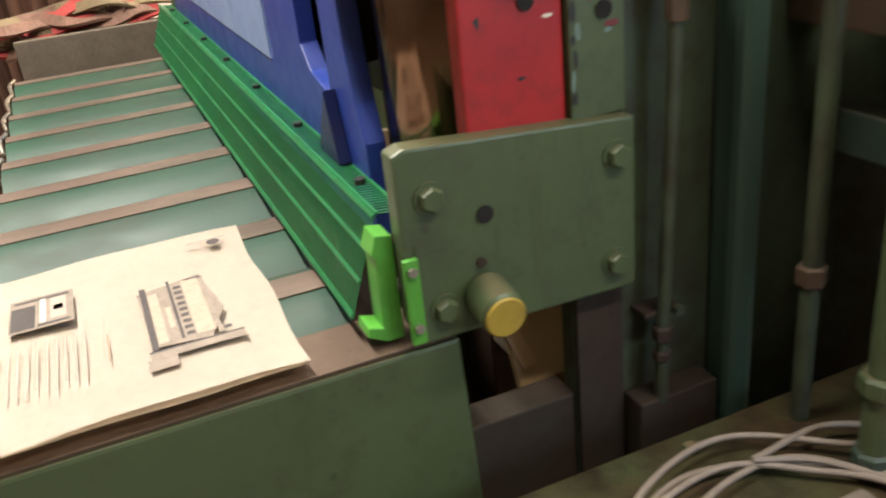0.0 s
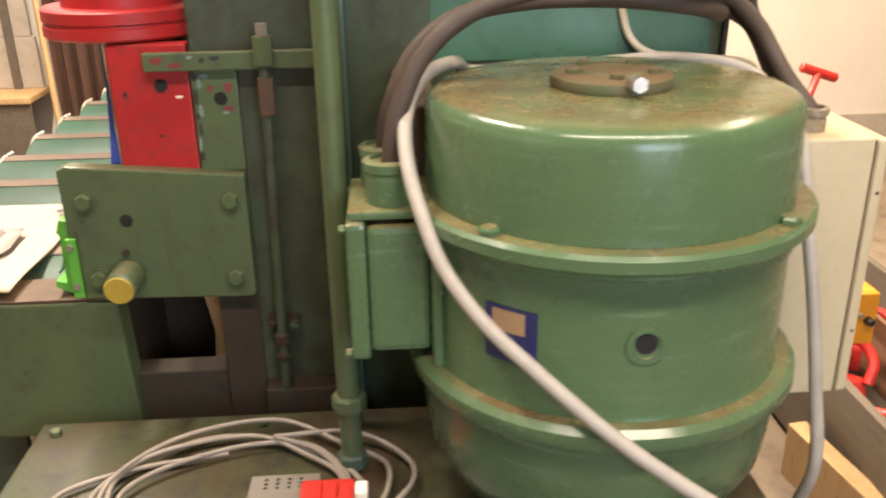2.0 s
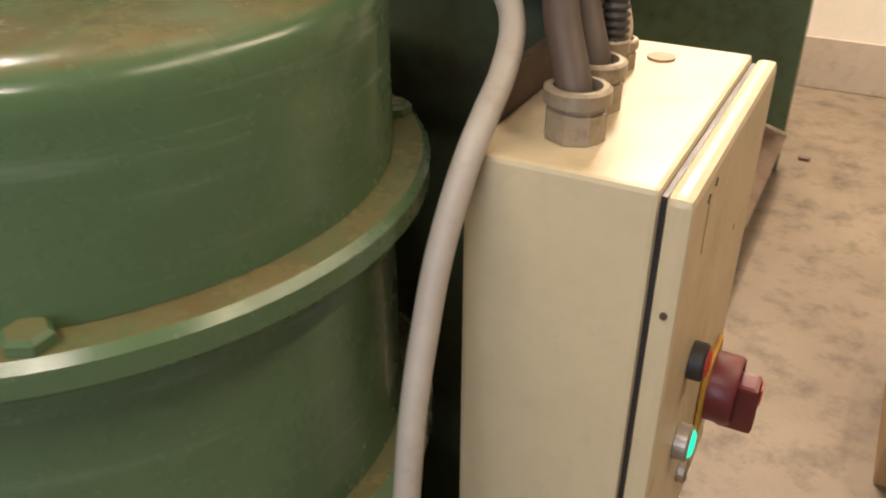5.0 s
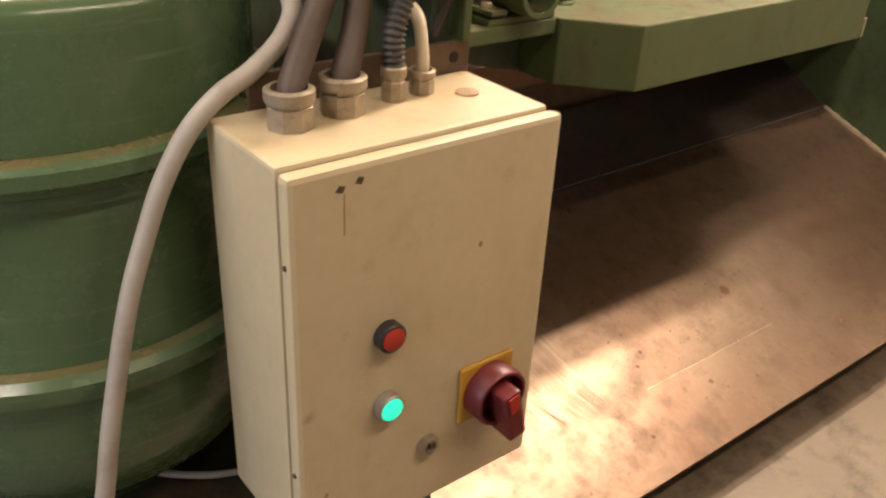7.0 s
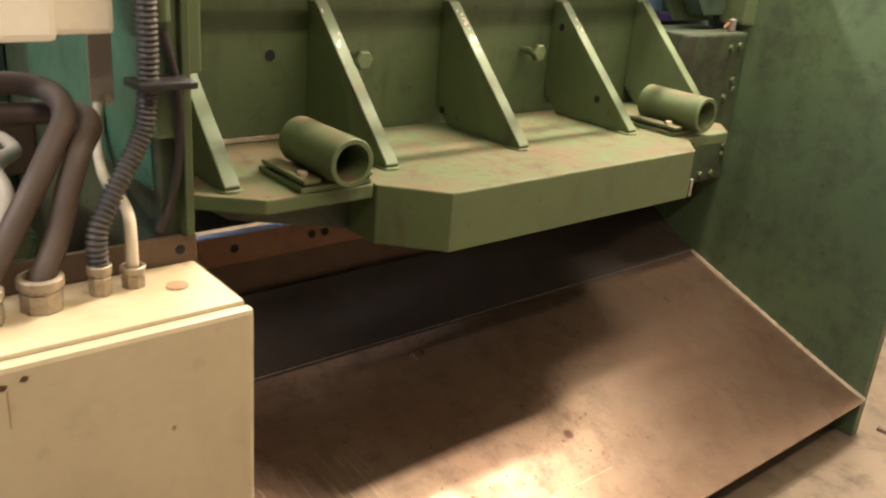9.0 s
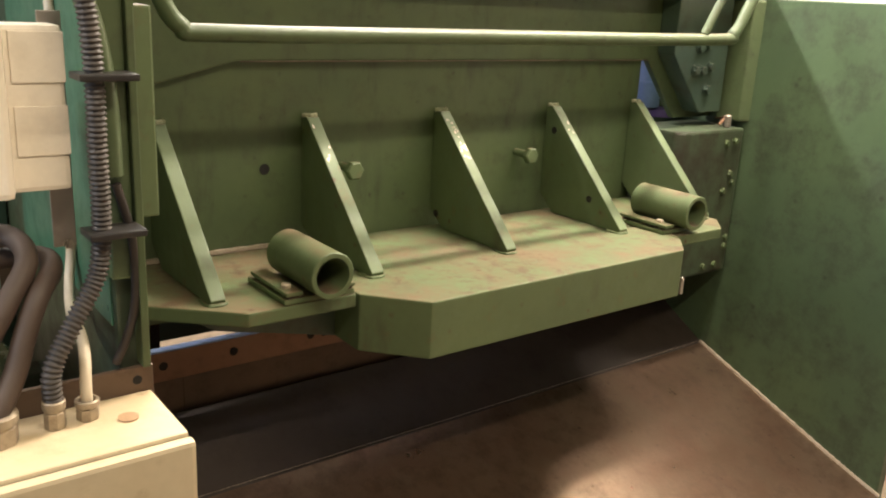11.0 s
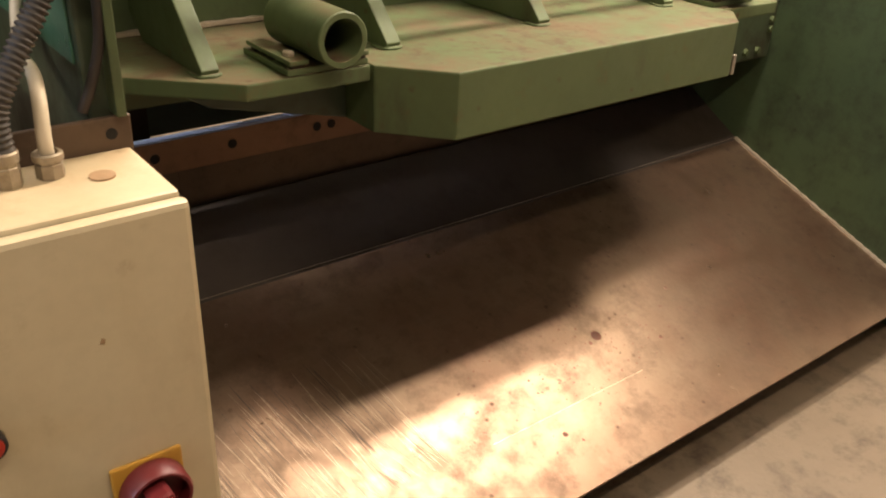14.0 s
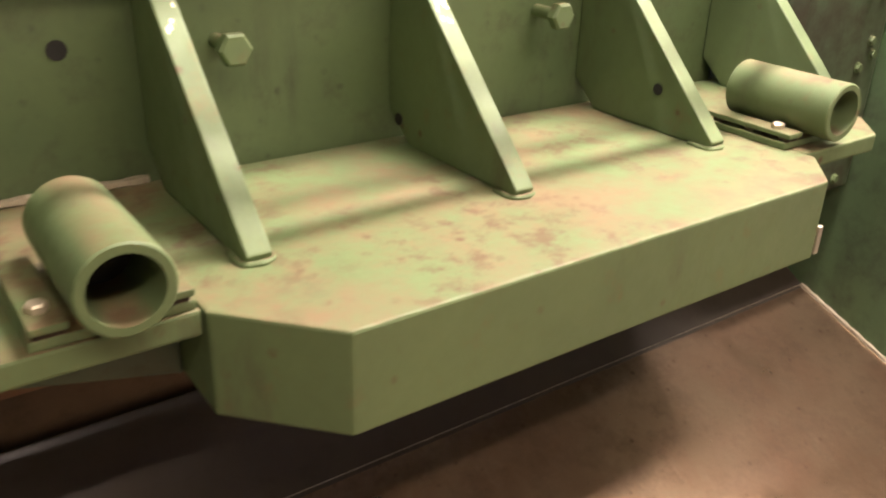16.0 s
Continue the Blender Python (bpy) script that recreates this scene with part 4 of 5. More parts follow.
part("gasket", block(0.006, 0.294, 0.0135, 0.0174, CZ0 + 0.006, CZ1 - 0.006, 0), BLACK, cabinet, "dark rubber door gasket")
door = part("door", block(-0.001, 0.301, -0.004, 0.0134, CZ0 + 0.001, CZ1 - 0.002, 0.006), CREAM, cabinet, "cream door, scratched and finger-marked")


def push_button(z, material, label):
    c = (0.097, -0.0045, z)
    ring = part("button", lathe([(0, 0), (0.0155, 0), (0.0155, 0.010), (0.0135, 0.012), (0.0125, 0.012), (0.0125, 0.009), (0, 0.009)], c, (0, -1, 0), 32), ZINC if material is GREEN_LAMP else BLACK, door, label)
    part("lens", lathe([(0, 0.0095), (0.0122, 0.0095), (0.0122, 0.0125), (0.009, 0.0145), (0, 0.015)], c, (0, -1, 0), 32), material, ring, smooth=50)


push_button(0.867, LENS_RED, "red push button in a dark bezel")
push_button(0.784, GREEN_LAMP, "lit green push button in a metal bezel")
lock = part("lock", lathe([(0, 0), (0.0125, 0), (0.0125, 0.006), (0.010, 0.008), (0.007, 0.008), (0.006, 0.003), (0, 0.003)], (0.151, -0.0045, 0.705), (0, -1, 0), 24), STEEL, door, "chrome door lock")
part("key_slot", block(0.1485, 0.1535, -0.0085, -0.0076, 0.701, 0.709, 0), HOLE, lock)
switch = part("main_switch", block(0.190, 0.262, -0.0095, -0.0045, 0.715, 0.787, 0.003), SWITCH_YELLOW, door, "worn yellow main switch plate")
part("collar", lathe([(0, 0), (0.034, 0), (0.034, 0.022), (0.032, 0.025), (0.029, 0.025), (0.028, 0.008), (0, 0.008)], (0.228, -0.0098, 0.750), (0, -1, 0), 44), DARK_RED, switch, smooth=35)
handle = block(-0.012, 0.012, -0.036, 0.0, -0.046, 0.020, 0.005)
handle.transform(Matrix.Translation((0.228, -0.018, 0.750)) @ Matrix.Rotation(radians(-14), 4, "Y"))
part("handle", handle, DARK_RED, switch, "dark red turning handle")
pointer = block(-0.006, 0.006, -0.0008, 0.0008, -0.004, 0.018, 0.0004)
pointer.transform(Matrix.Translation((0.228, -0.0552, 0.750)) @ Matrix.Rotation(radians(-14), 4, "Y"))
part("pointer", pointer, LENS_RED, switch, "pale red pointer mark")
for sx, sz in ((0.009, 0.965), (0.009, 0.735)):
    part("hinge_screw", rod((sx - 0.0085, 0.004, sz), (sx - 0.0115, 0.004, sz), 0.0026, segments=10), RUSTY_IRON, door)
for mx, mz, w in ((0.048, 1.029, 0.0048), (0.067, 1.033, 0.0042), (0.206, 0.932, 0.0028), (0.028, 0.70, 0.0025)):
    part("chip", prism([(mx - w, mz - 0.002), (mx + w * 0.4, mz - 0.004), (mx + w, mz + 0.001), (mx - w * 0.2, mz + 0.003)], "y", -0.0046, -0.0041, 0), RUSTY_IRON if w > 0.004 else TAN, door)
part("scratch", block(0.0513, 0.0522, -0.0046, -0.0041, 0.985, 1.024, 0), TAN, door)
part("mount_bar", block(0.045, 0.305, 0.1485, 0.156, 1.043, 1.083, 0.002), RUSTY_IRON, cabinet, "rusty flat mounting bar")
part("bore", rod((0.284, 0.1483, 1.066), (0.284, 0.1478, 1.066), 0.006), HOLE, cabinet)
part("mount_bar", block(0.045, 0.30, 0.1485, 0.156, 0.66, 0.70, 0.002), RUSTY_IRON, cabinet)
GLANDS = ((0.056, 0.092, 0.0215, 0.036), (0.115, 0.100, 0.0215, 0.036), (0.176, 0.106, 0.012, 0.034), (0.213, 0.110, 0.013, 0.024))
for gx, gy, gr, gh in GLANDS:
    g = part("gland", lathe([(0, 0), (gr, 0), (gr, gh * 0.55), (gr * 0.93, gh * 0.58), (gr * 0.93, gh * 0.7), (0, gh * 0.7)], (gx, gy, CZ1 + 0.0005), (0, 0, 1), 8), GLAND, cabinet, "dusty zinc cable gland")
    part("nut", lathe([(gr * 0.7, gh * 0.7), (gr * 1.07, gh * 0.7), (gr * 1.07, gh * 0.95), (gr * 0.95, gh), (gr * 0.78, gh), (gr * 0.78, gh * 0.72)], (gx, gy, CZ1 + 0.0005), (0, 0, 1), 28), GLAND, g, smooth=35)
part("plug", lathe([(0, 0), (0.012, 0), (0.012, 0.002), (0, 0.0025)], (0.252, 0.085, CZ1), (0, 0, 1), 20), TAN, cabinet)

# ---- hoses and cables at the motor and cabinet ----
hoses = ("black rubber hose running from the cabinet gland to the motor", "hose")
for pts in ([(0.056, 0.092, 1.07), (0.062, 0.098, 1.085), (0.092, 0.120, 1.12), (0.120, 0.136, 1.156), (0.147, 0.152, 1.193), (0.176, 0.183, 1.230), (0.165, 0.225, 1.250), (0.10, 0.240, 1.256), (0.04, 0.257, 1.261), (-0.02, 0.315, 1.272), (-0.05, 0.42, 1.280), (-0.06, 0.535, 1.273), (-0.07, 0.62, 1.248), (-0.082, 0.68, 1.20), (-0.095, 0.715, 1.13), (-0.098, 0.728, 1.06)],
            [(0.115, 0.100, 1.07), (0.120, 0.104, 1.085), (0.142, 0.122, 1.118), (0.161, 0.138, 1.162), (0.180, 0.155, 1.195), (0.203, 0.187, 1.215), (0.195, 0.227, 1.220), (0.12, 0.236, 1.221), (0.06, 0.250, 1.226), (0.005, 0.305, 1.242), (-0.010, 0.42, 1.256), (0.0, 0.54, 1.254), (0.0, 0.63, 1.235), (-0.01, 0.69, 1.19), (-0.025, 0.725, 1.12), (-0.028, 0.735, 1.06)]):
    solid("hose", tube(pts, 0.0128, segments=16), HOSE_BROWN, *hoses, group="hoses over the motor", smooth=60)
solid("power_cable", tube([(-0.44, -0.06, 0.012), (-0.46, 0.0, 0.25), (-0.47, 0.10, 0.50), (-0.455, 0.22, 0.64), (-0.42, 0.34, 0.72), (-0.385, 0.437, 0.778), (-0.351, 0.503, 0.821), (-0.313, 0.568, 0.871), (-0.277, 0.625, 0.919),
                           (-0.235, 0.668, 0.972), (-0.193, 0.692, 1.029), (-0.141, 0.707, 1.086), (-0.08, 0.702, 1.134), (-0.019, 0.674, 1.163), (0.045, 0.632, 1.168), (0.112, 0.603, 1.142), (0.157, 0.53, 1.136), (0.174, 0.45, 1.136),
                           (0.167, 0.37, 1.142), (0.142, 0.315, 1.150), (0.120, 0.270, 1.151), (0.117, 0.225, 1.146), (0.112, 0.190, 1.138), (0.100, 0.165, 1.126), (0.078, 0.150, 1.108), (0.045, 0.142, 1.088),
                           (0.012, 0.138, 1.073), (-0.020, 0.138, 1.045), (-0.048, 0.140, 1.0), (-0.068, 0.140, 0.955), (-0.090, 0.138, 0.90),
                           (-0.112, 0.133, 0.83), (-0.140, 0.127, 0.72), (-0.16, 0.12, 0.60), (-0.12, 0.12, 0.45), (-0.12, 0.11, 0.15), (-0.14, 0.05, 0.012)], 0.0094, segments=14), CABLE,
      "thick grey power cable draped over the motor, hanging beside the cabinet", "cable", smooth=60)
solid("white_cable", tube([(0.262, 0.36, 1.55), (0.264, 0.344, 1.30), (0.262, 0.335, 1.20), (0.25, 0.31, 1.15), (0.236, 0.25, 1.130), (0.228, 0.18, 1.130), (0.219, 0.13, 1.122), (0.213, 0.110, 1.09), (0.213, 0.110, 1.065)], 0.0068, segments=10), WHITE_CABLE,
      "dirty white cable dropping behind the motor to a cabinet gland", "cable", smooth=60)
solid("corrugated_conduit", tube([(0.176, 0.106, 1.075), (0.178, 0.108, 1.12), (0.205, 0.118, 1.165), (0.238, 0.130, 1.215), (0.247, 0.130, 1.27), (0.247, 0.125, 1.36), (0.245, 0.122, 1.5), (0.22, 0.12, 1.66)], 0.0092, steps=34,
                                 segments=14, ridge=0.0024, ridge_every=2, gap=0.0015), CONDUIT, "black corrugated conduit tied to the column", "conduit", smooth=60)
solid("black_cable", tube([(0.262, 0.158, 1.09), (0.275, 0.155, 1.12), (0.287, 0.150, 1.17), (0.286, 0.145, 1.25), (0.27, 0.142, 1.32)], 0.0055, segments=10), RUBBER, "thin black cable along the column", "cable", smooth=60)
solid("thin_cable", tube([(-0.20, 0.44, 0.552), (-0.12, 0.37, 0.545), (-0.06, 0.305, 0.540), (0.01, 0.25, 0.5375), (0.10, 0.22, 0.5375)], 0.005, segments=8), CABLE, "thin pale cable under the motor", "cable", smooth=60)

# column furniture beside the cabinet
column = thing("cable_column", "green square tubes and strips carrying tied cables", "column", (0.28, 0.15, 1.083))
part("square_tube", block(0.262, 0.290, 0.150, 0.169, 1.20, 2.0, 0.003), GREEN, column)
part("angle_strip", block(0.2905, 0.3005, 0.142, 0.169, 1.083, 2.0, 0.002), GREEN, column)
part("sheet_panel", block(0.306, 0.338, 0.195, 0.26, 1.262, 1.520, 0.003), GREEN_RUSTY, column, "rust-edged green sheet panel")
part("round_pipe", tube([(0.268, 0.145, 1.33), (0.266, 0.145, 1.42), (0.255, 0.145, 1.50), (0.225, 0.145, 1.60), (0.20, 0.145, 1.75)], 0.012, segments=14), GREEN, column, smooth=60)
for tz in (1.268, 1.445):
    part("cable_tie", block(0.228, 0.292, 0.104, 0.1495, tz - 0.004, tz + 0.004, 0.002), BLACK, column, "black cable tie")
jbox = thing("junction_box", "pale plastic junction box on a zinc plate", "box", (0.10, 0.14, 1.33))
part("back_plate", block(0.212, 0.238, 0.2055, 0.2100, 1.234, 1.510, 0.001), ZINC, jbox)
part("housing", block(0.02, 0.227, 0.160, 0.205, 1.314, 1.497, 0.006), BOX_CREAM, jbox)
part("cover", block(0.0, 0.165, 0.142, 0.1598, 1.310, 1.505, 0.008), BOX_CREAM, jbox)
for z in (1.355, 1.435):
    part("rim_step", block(0.172, 0.2276, 0.158, 0.1597, z, z + 0.055, 0.002), BOX_CREAM, jbox)
part("screw", rod((0.228, 0.205, 1.237), (0.228, 0.200, 1.237), 0.006, segments=8), STEEL, jbox)
part("standoff", block(0.214, 0.234, 0.2101, 0.2695, 1.36, 1.40, 0.002), ZINC, jbox)

# ---- front table ----
table = part("table", block(0.31, 2.45, 1.32, 1.78, 0.60, 0.708, 0.004), GREEN_DARK, shear)
PITCH, FIRST = 0.235, 0.465
for k in range(9):
    cx = FIRST + PITCH * k
    prof = [(cx + PITCH * (u - 0.5), 0.706 + 0.034 * (1 - abs(2 * u - 1) ** 2.2)) for u in [i / 12 for i in range(13)]]
    bar = part("table_bar", prism(prof + [(cx + PITCH * 0.5, 0.70), (cx - PITCH * 0.5, 0.70)], "y", 1.325, 1.785, 0), TABLE_GREEN, table, smooth=35)
    prof = [(cx + 0.034 * s + 0.012, 0.7085 + 0.034 * (1 - abs((0.068 * s + 0.024) / PITCH) ** 2.2)) for s in [i / 4 - 1 for i in range(9)]]
    part("crest", prism(prof + [(cx + 0.046, 0.735), (cx - 0.022, 0.735)], "y", 1.326, 1.784, 0), CREST, bar, "worn bare crest", smooth=35)
    # added steel curl shaped as the white glint on the bar's end
    part("end_glint", tube([(cx + 0.06, 1.786, 0.742), (cx + 0.02, 1.800, 0.735), (cx - 0.03, 1.796, 0.715)], 0.006, steps=4, segments=8), STEEL, bar)
part("end_beam", prism([(1.225, 0.725), (1.90, 0.726), (1.90, 0.575), (1.500, 0.560), (1.490, 0.458), (1.475, 0.450), (1.215, 0.452)], "x", 0.243, 0.30, 0.006), GREEN, shear, "green table end beam")
part("beam_top", block(0.246, 0.345, 1.23, 1.90, 0.7265, 0.731, 0.001), RUSTY_IRON, shear, "bare brown top of the end beam")
part("skirt", block(0.315, 0.329, 1.47, 1.90, 0.0, 0.60, 0.003), GREEN_DARK, shear)
part("table_leg", block(0.33, 0.40, 1.62, 1.72, 0.0, 0.60, 0.004), GREEN_DARK, shear)

# finger guard: slotted sheet over the whole width
guard = thing("finger_guard", "bright green slotted finger guard along the table", "guard", (1.4, 1.29, 0.74))
random.seed(7)
grille = bmesh.new()
A, B, C = (1.255, 0.880), (1.292, 0.884), (1.338, 0.758)


def sheet_bar(bm, x0, x1, p, q, thick=0.001):
    d = Vector((q[0] - p[0], q[1] - p[1])).normalized()
    n = (-d[1] * thick, d[0] * thick)
    vs = [bm.verts.new((x, y, z)) for x in (x0, x1) for y, z in (p, q, (q[0] + n[0], q[1] + n[1]), (p[0] + n[0], p[1] + n[1]))]
    for f in ((0, 1, 2, 3), (7, 6, 5, 4), (0, 4, 5, 1), (1, 5, 6, 2), (2, 6, 7, 3), (3, 7, 4, 0)):
        bm.faces.new([vs[i] for i in f])


def along(p, q, u):
    return (p[0] + (q[0] - p[0]) * u, p[1] + (q[1] - p[1]) * u)


for k in range(240):
    x = 0.305 + 0.0092 * k
    sheet_bar(grille, x, x + 0.0030, A, B)
    sheet_bar(grille, x, x + 0.0030, B, C)
slats = part("grille", grille, GUARD_GREEN, guard)
slats["kind"] = "stuff"
for p, q, u, w in ((A, B, 0.0, 0.10), (A, B, 0.9, 0.10), (B, C, 0.0, 0.04), (B, C, 0.31, 0.035), (B, C, 0.62, 0.035), (B, C, 0.95, 0.05)):
    strip = bmesh.new()
    sheet_bar(strip, 0.303, 2.52, along(p, q, u), along(p, q, u + w), 0.0032)
    part("rail", strip, GUARD_GREEN, guard)
bracket = part("end_bracket", prism([(1.288, 0.737), (1.310, 0.737), (1.334, 0.750), (1.331, 0.762), (1.313, 0.757), (1.311, 0.846), (1.316, 0.852), (1.308, 0.876), (1.288, 0.872)], "x", 0.262, 0.302, 0.002), BRACKET_GREEN, guard,
               "light green end bracket")
part("bracket_tab", block(0.226, 0.2345, 1.272, 1.290, 0.742, 0.852, 0.002), BRACKET_GREEN, guard)
part("bracket_arm", block(0.235, 0.262, 1.268, 1.276, 0.745, 0.866, 0.002), BRACKET_GREEN, guard)
for z in (0.765, 0.838):
    part("bolt", rod((0.2255, 1.281, z), (0.220, 1.281, z), 0.006, segments=6), ZINC, guard)
for k in range(7):
    part("bolt", rod((0.42 + 0.32 * k, 1.272, 0.8835), (0.42 + 0.32 * k, 1.272, 0.890), 0.008, segments=6), BLACK, guard)

# blue hold-down housing behind the guard
hold = part("hold_down", prism([(0.425, 0.80), (2.36, 0.80), (2.36, 0.955), (0.935, 0.955), (0.92, 0.97), (0.92, 1.25), (0.70, 1.25), (0.70, 1.02), (0.66, 0.985), (0.56, 0.965), (0.56, 1.30), (2.36, 1.301), (2.36, 1.70),
                                (0.475, 1.70), (0.472, 1.15), (0.462, 1.05), (0.445, 0.98), (0.425, 0.93)], "y", 1.228, 1.256, 0.002), BLUE, shear, "blue hold-down housing with cut-outs")
part("pale_sheet", block(0.94, 2.34, 1.240, 1.2575, 0.957, 1.30, 0.001), BLUE_PALE, hold, "pale blue scuffed sheet")
part("gusset", prism([(0.50, 0.885), (0.60, 0.885), (0.53, 0.985)], "y", 1.2565, 1.275, 0.002), BLUE_DARK, hold)
part("clamp_piston", lathe([(0, 0), (0.075, 0), (0.075, 0.3), (0, 0.3)], (0.83, 1.145, 0.96), (0, 0, 1), 48), PISTON, hold, "bright steel clamp piston", smooth=40)

# catalogue on the table
book = thing("catalogue", "open machine catalogue with grey pictures lying on the table", "book", (0.48, 1.58, 0.745))
bm = bmesh.new()
N = 12
for layer in range(2):
    z0 = 0.743 + 0.006 * layer
    x0, x1, y0, y1 = 0.252 - 0.004 * layer, 0.715, 1.412 - 0.004 * layer, 1.86
    grid = [[bm.verts.new((x0 + (x1 - x0) * i / N + 0.002 * math.sin(j * 1.3), y0 + (y1 - y0) * j / N + 0.003 * math.sin(i * 0.9), z0 + 0.006 * math.sin(i * 0.5 + layer) * math.sin(j * 0.4) + 0.004)) for j in range(N + 1)] for i in range(N + 1)]
    for i in range(N):
        for j in range(N):
            bm.faces.new((grid[i][j], grid[i + 1][j], grid[i + 1][j + 1], grid[i][j + 1]))
bmesh.ops.solidify(bm, geom=bm.faces[:], thickness=0.004)
part("paper", bm, PAPER, book, smooth=40)
PZ = 0.7635
photo = part("photo", block(0.50, 0.60, 1.655, 1.735, PZ, PZ + 0.0006, 0), PHOTO, book, "grey photo of a machine")
for x0, x1, y0, y1, ink in ((0.505, 0.575, 1.703, 1.733, INK), (0.515, 0.590, 1.690, 1.697, PAPER), (0.520, 0.585, 1.664, 1.684, INK_PALE), (0.506, 0.512, 1.66, 1.70, INK), (0.588, 0.594, 1.66, 1.73, INK), (0.545, 0.560, 1.668, 1.68, INK)):
    part("photo_patch", block(x0, x1, y0, y1, PZ + 0.0007, PZ + 0.0010, 0), ink, photo)
photo = part("photo", prism([(0.35, 1.50), (0.36, 1.57), (0.52, 1.575), (0.54, 1.49), (0.42, 1.475)], "z", PZ, PZ + 0.0006, 0), PHOTO, book, "grey picture of a plate shear")
for x0, x1, y0, y1, ink in ((0.352, 0.535, 1.563, 1.571, INK), (0.365, 0.52, 1.546, 1.549, PHOTO), (0.365, 0.54, 1.531, 1.535, INK), (0.355, 0.53, 1.486, 1.491, PHOTO), (0.330, 0.346, 1.462, 1.575, PHOTO), (0.346, 0.350, 1.462, 1.575, INK),
                            (0.305, 0.330, 1.545, 1.578, PHOTO), (0.365, 0.51, 1.550, 1.562, PRINT), (0.365, 0.53, 1.494, 1.516, PRINT), (0.40, 0.46, 1.538, 1.5445, PRINT), (0.528, 0.533, 1.487, 1.512, INK), (0.36, 0.368, 1.475, 1.485, INK)):
    part("photo_patch", block(x0, x1, y0, y1, PZ + 0.0007, PZ + 0.0010, 0), ink, photo)
for k in range(9):
    part("photo_dot", block(0.370 + 0.0175 * k, 0.378 + 0.0175 * k, 1.518, 1.528, PZ + 0.0007, PZ + 0.0010, 0), INK, photo)
part("heading", block(0.655, 0.659, 1.43, 1.49, PZ, PZ + 0.0006, 0), INK_PALE, book)
part("emblem", lathe([(0, 0), (0.010, 0), (0.010, 0.0006), (0, 0.0006)], (0.645, 1.452, PZ), (0, 0, 1), 20), INK, book)
for k in range(11):
    part("text_line", block(0.33 + 0.006 * (k % 3), 0.46, 1.645 + 0.011 * k, 1.6463 + 0.011 * k, PZ, PZ + 0.0005, 0), INK_PALE, book)
part("text_line", block(0.36, 0.43, 1.618, 1.6195, PZ, PZ + 0.0005, 0), TAN, book)
part("text_line", block(0.30, 0.45, 1.785, 1.7865, PZ, PZ + 0.0005, 0), TAN, book)

# ---- beyond the machine ----
shelf_board = thing("plank_bench", "rough plank bench beyond the end of the table", "bench", (2.72, 1.7, 0.0))
part("plank", block(2.58, 2.615, 1.28, 1.77, 0.70, 0.83, 0.004), WOOD, shelf_board)
part("plank", block(2.62, 3.10, 1.28, 1.77, 0.72, 0.75, 0.004), PINE, shelf_board)
for ly in (1.32, 1.66):
    part("leg", block(2.63, 2.70, ly, ly + 0.07, 0.0, 0.718, 0.004), PINE, shelf_board)
random.seed(11)
for k in range(26):
    layer = k // 7
    y0 = 1.42 + 0.055 * (k % 7)
    z = 0.762 + 0.034 * layer
    pts = [(2.66 + random.uniform(-.03, .04), y0 - 0.19, z + random.uniform(0, .03)), (2.67 + random.uniform(-.04, .09), y0 - 0.07, z + random.uniform(0, .05)),
           (2.66 + random.uniform(-.03, .12), y0 + 0.05, z + random.uniform(0, .05)), (2.70 + random.uniform(-.03, .1), y0 + 0.17, z + random.uniform(0, .03))]
    red = k % 7 in (1, 5)
    solid("lifting_strap", ribbon(pts, 0.042, 0.010, 8, random.uniform(20, 75)), RED_CLOTH if red else (CANVAS if k % 2 else TARP), "folded red lifting strap piled on the bench" if red else "folded brown lifting strap piled on the bench", "strap",
          group="straps on the bench")
tarp = bmesh.new()
rows = []
for i in range(43):
    y = 1.52 + 0.021 * i
    rows.append([tarp.verts.new((3.30 + 0.03 * math.sin(i * 1.9) + 0.012 * math.sin(i * 4.1 + j), y, 0.003 + 2.5 * j / 8)) for j in range(9)])
for a, b in zip(rows, rows[1:]):
    for j in range(8):
        tarp.faces.new((a[j], b[j], b[j + 1], a[j + 1]))
bmesh.ops.solidify(tarp, geom=tarp.faces[:], thickness=0.006)
solid("tarpaulin", tarp, TARP, "brown tarpaulin hanging in folds by the wall", "tarpaulin", smooth=60)
solid("pole", rod((3.16, 2.38, 0.0), (3.30, 2.46, 2.3), 0.014, segments=12), PINE, "pale wooden pole leaning by the tarpaulin", "pole", smooth=60)
ledge = thing("wall_ledge", "wooden ledge with a grey board front along the white wall", "ledge", (3.3, 3.0, 0.0))
part("top", block(3.14, 3.48, 2.50, 3.7, 0.48, 0.51, 0.004), PINE, ledge)
part("front", block(3.16, 3.18, 2.51, 3.7, 0.0, 0.4795, 0.002), WOOD, ledge)
boards = thing("board_stack", "grey painted boards stacked on edge on the wall ledge", "boards", (3.42, 3.0, 0.51))
for k in range(4):
    part("board", block(3.40 + 0.004 * (k % 2), 3.43, 2.52 + 0.02 * k, 3.66, 0.5105 + 0.262 * k, 0.770 + 0.262 * k, 0.004), PLINTH, boards)
part("lath", block(3.375, 3.3985, 2.62, 2.66, 0.5105, 1.50, 0.003), WOOD, boards, "dark upright lath")
# added board whose tan colour stands for the lit chute beyond the opening
lit_board = thing("lit_chute_board", "tan board standing in for the lit chute behind the end opening, with a lath", "board", (0.36, 1.08, 0.0))
part("board", prism([(0.362, 0.0), (0.375, 0.0), (0.375, 0.528), (0.448, 0.700), (0.436, 0.708), (0.362, 0.536)], "y", 0.99, 1.092, 0.001), LIT_TAN, lit_board)
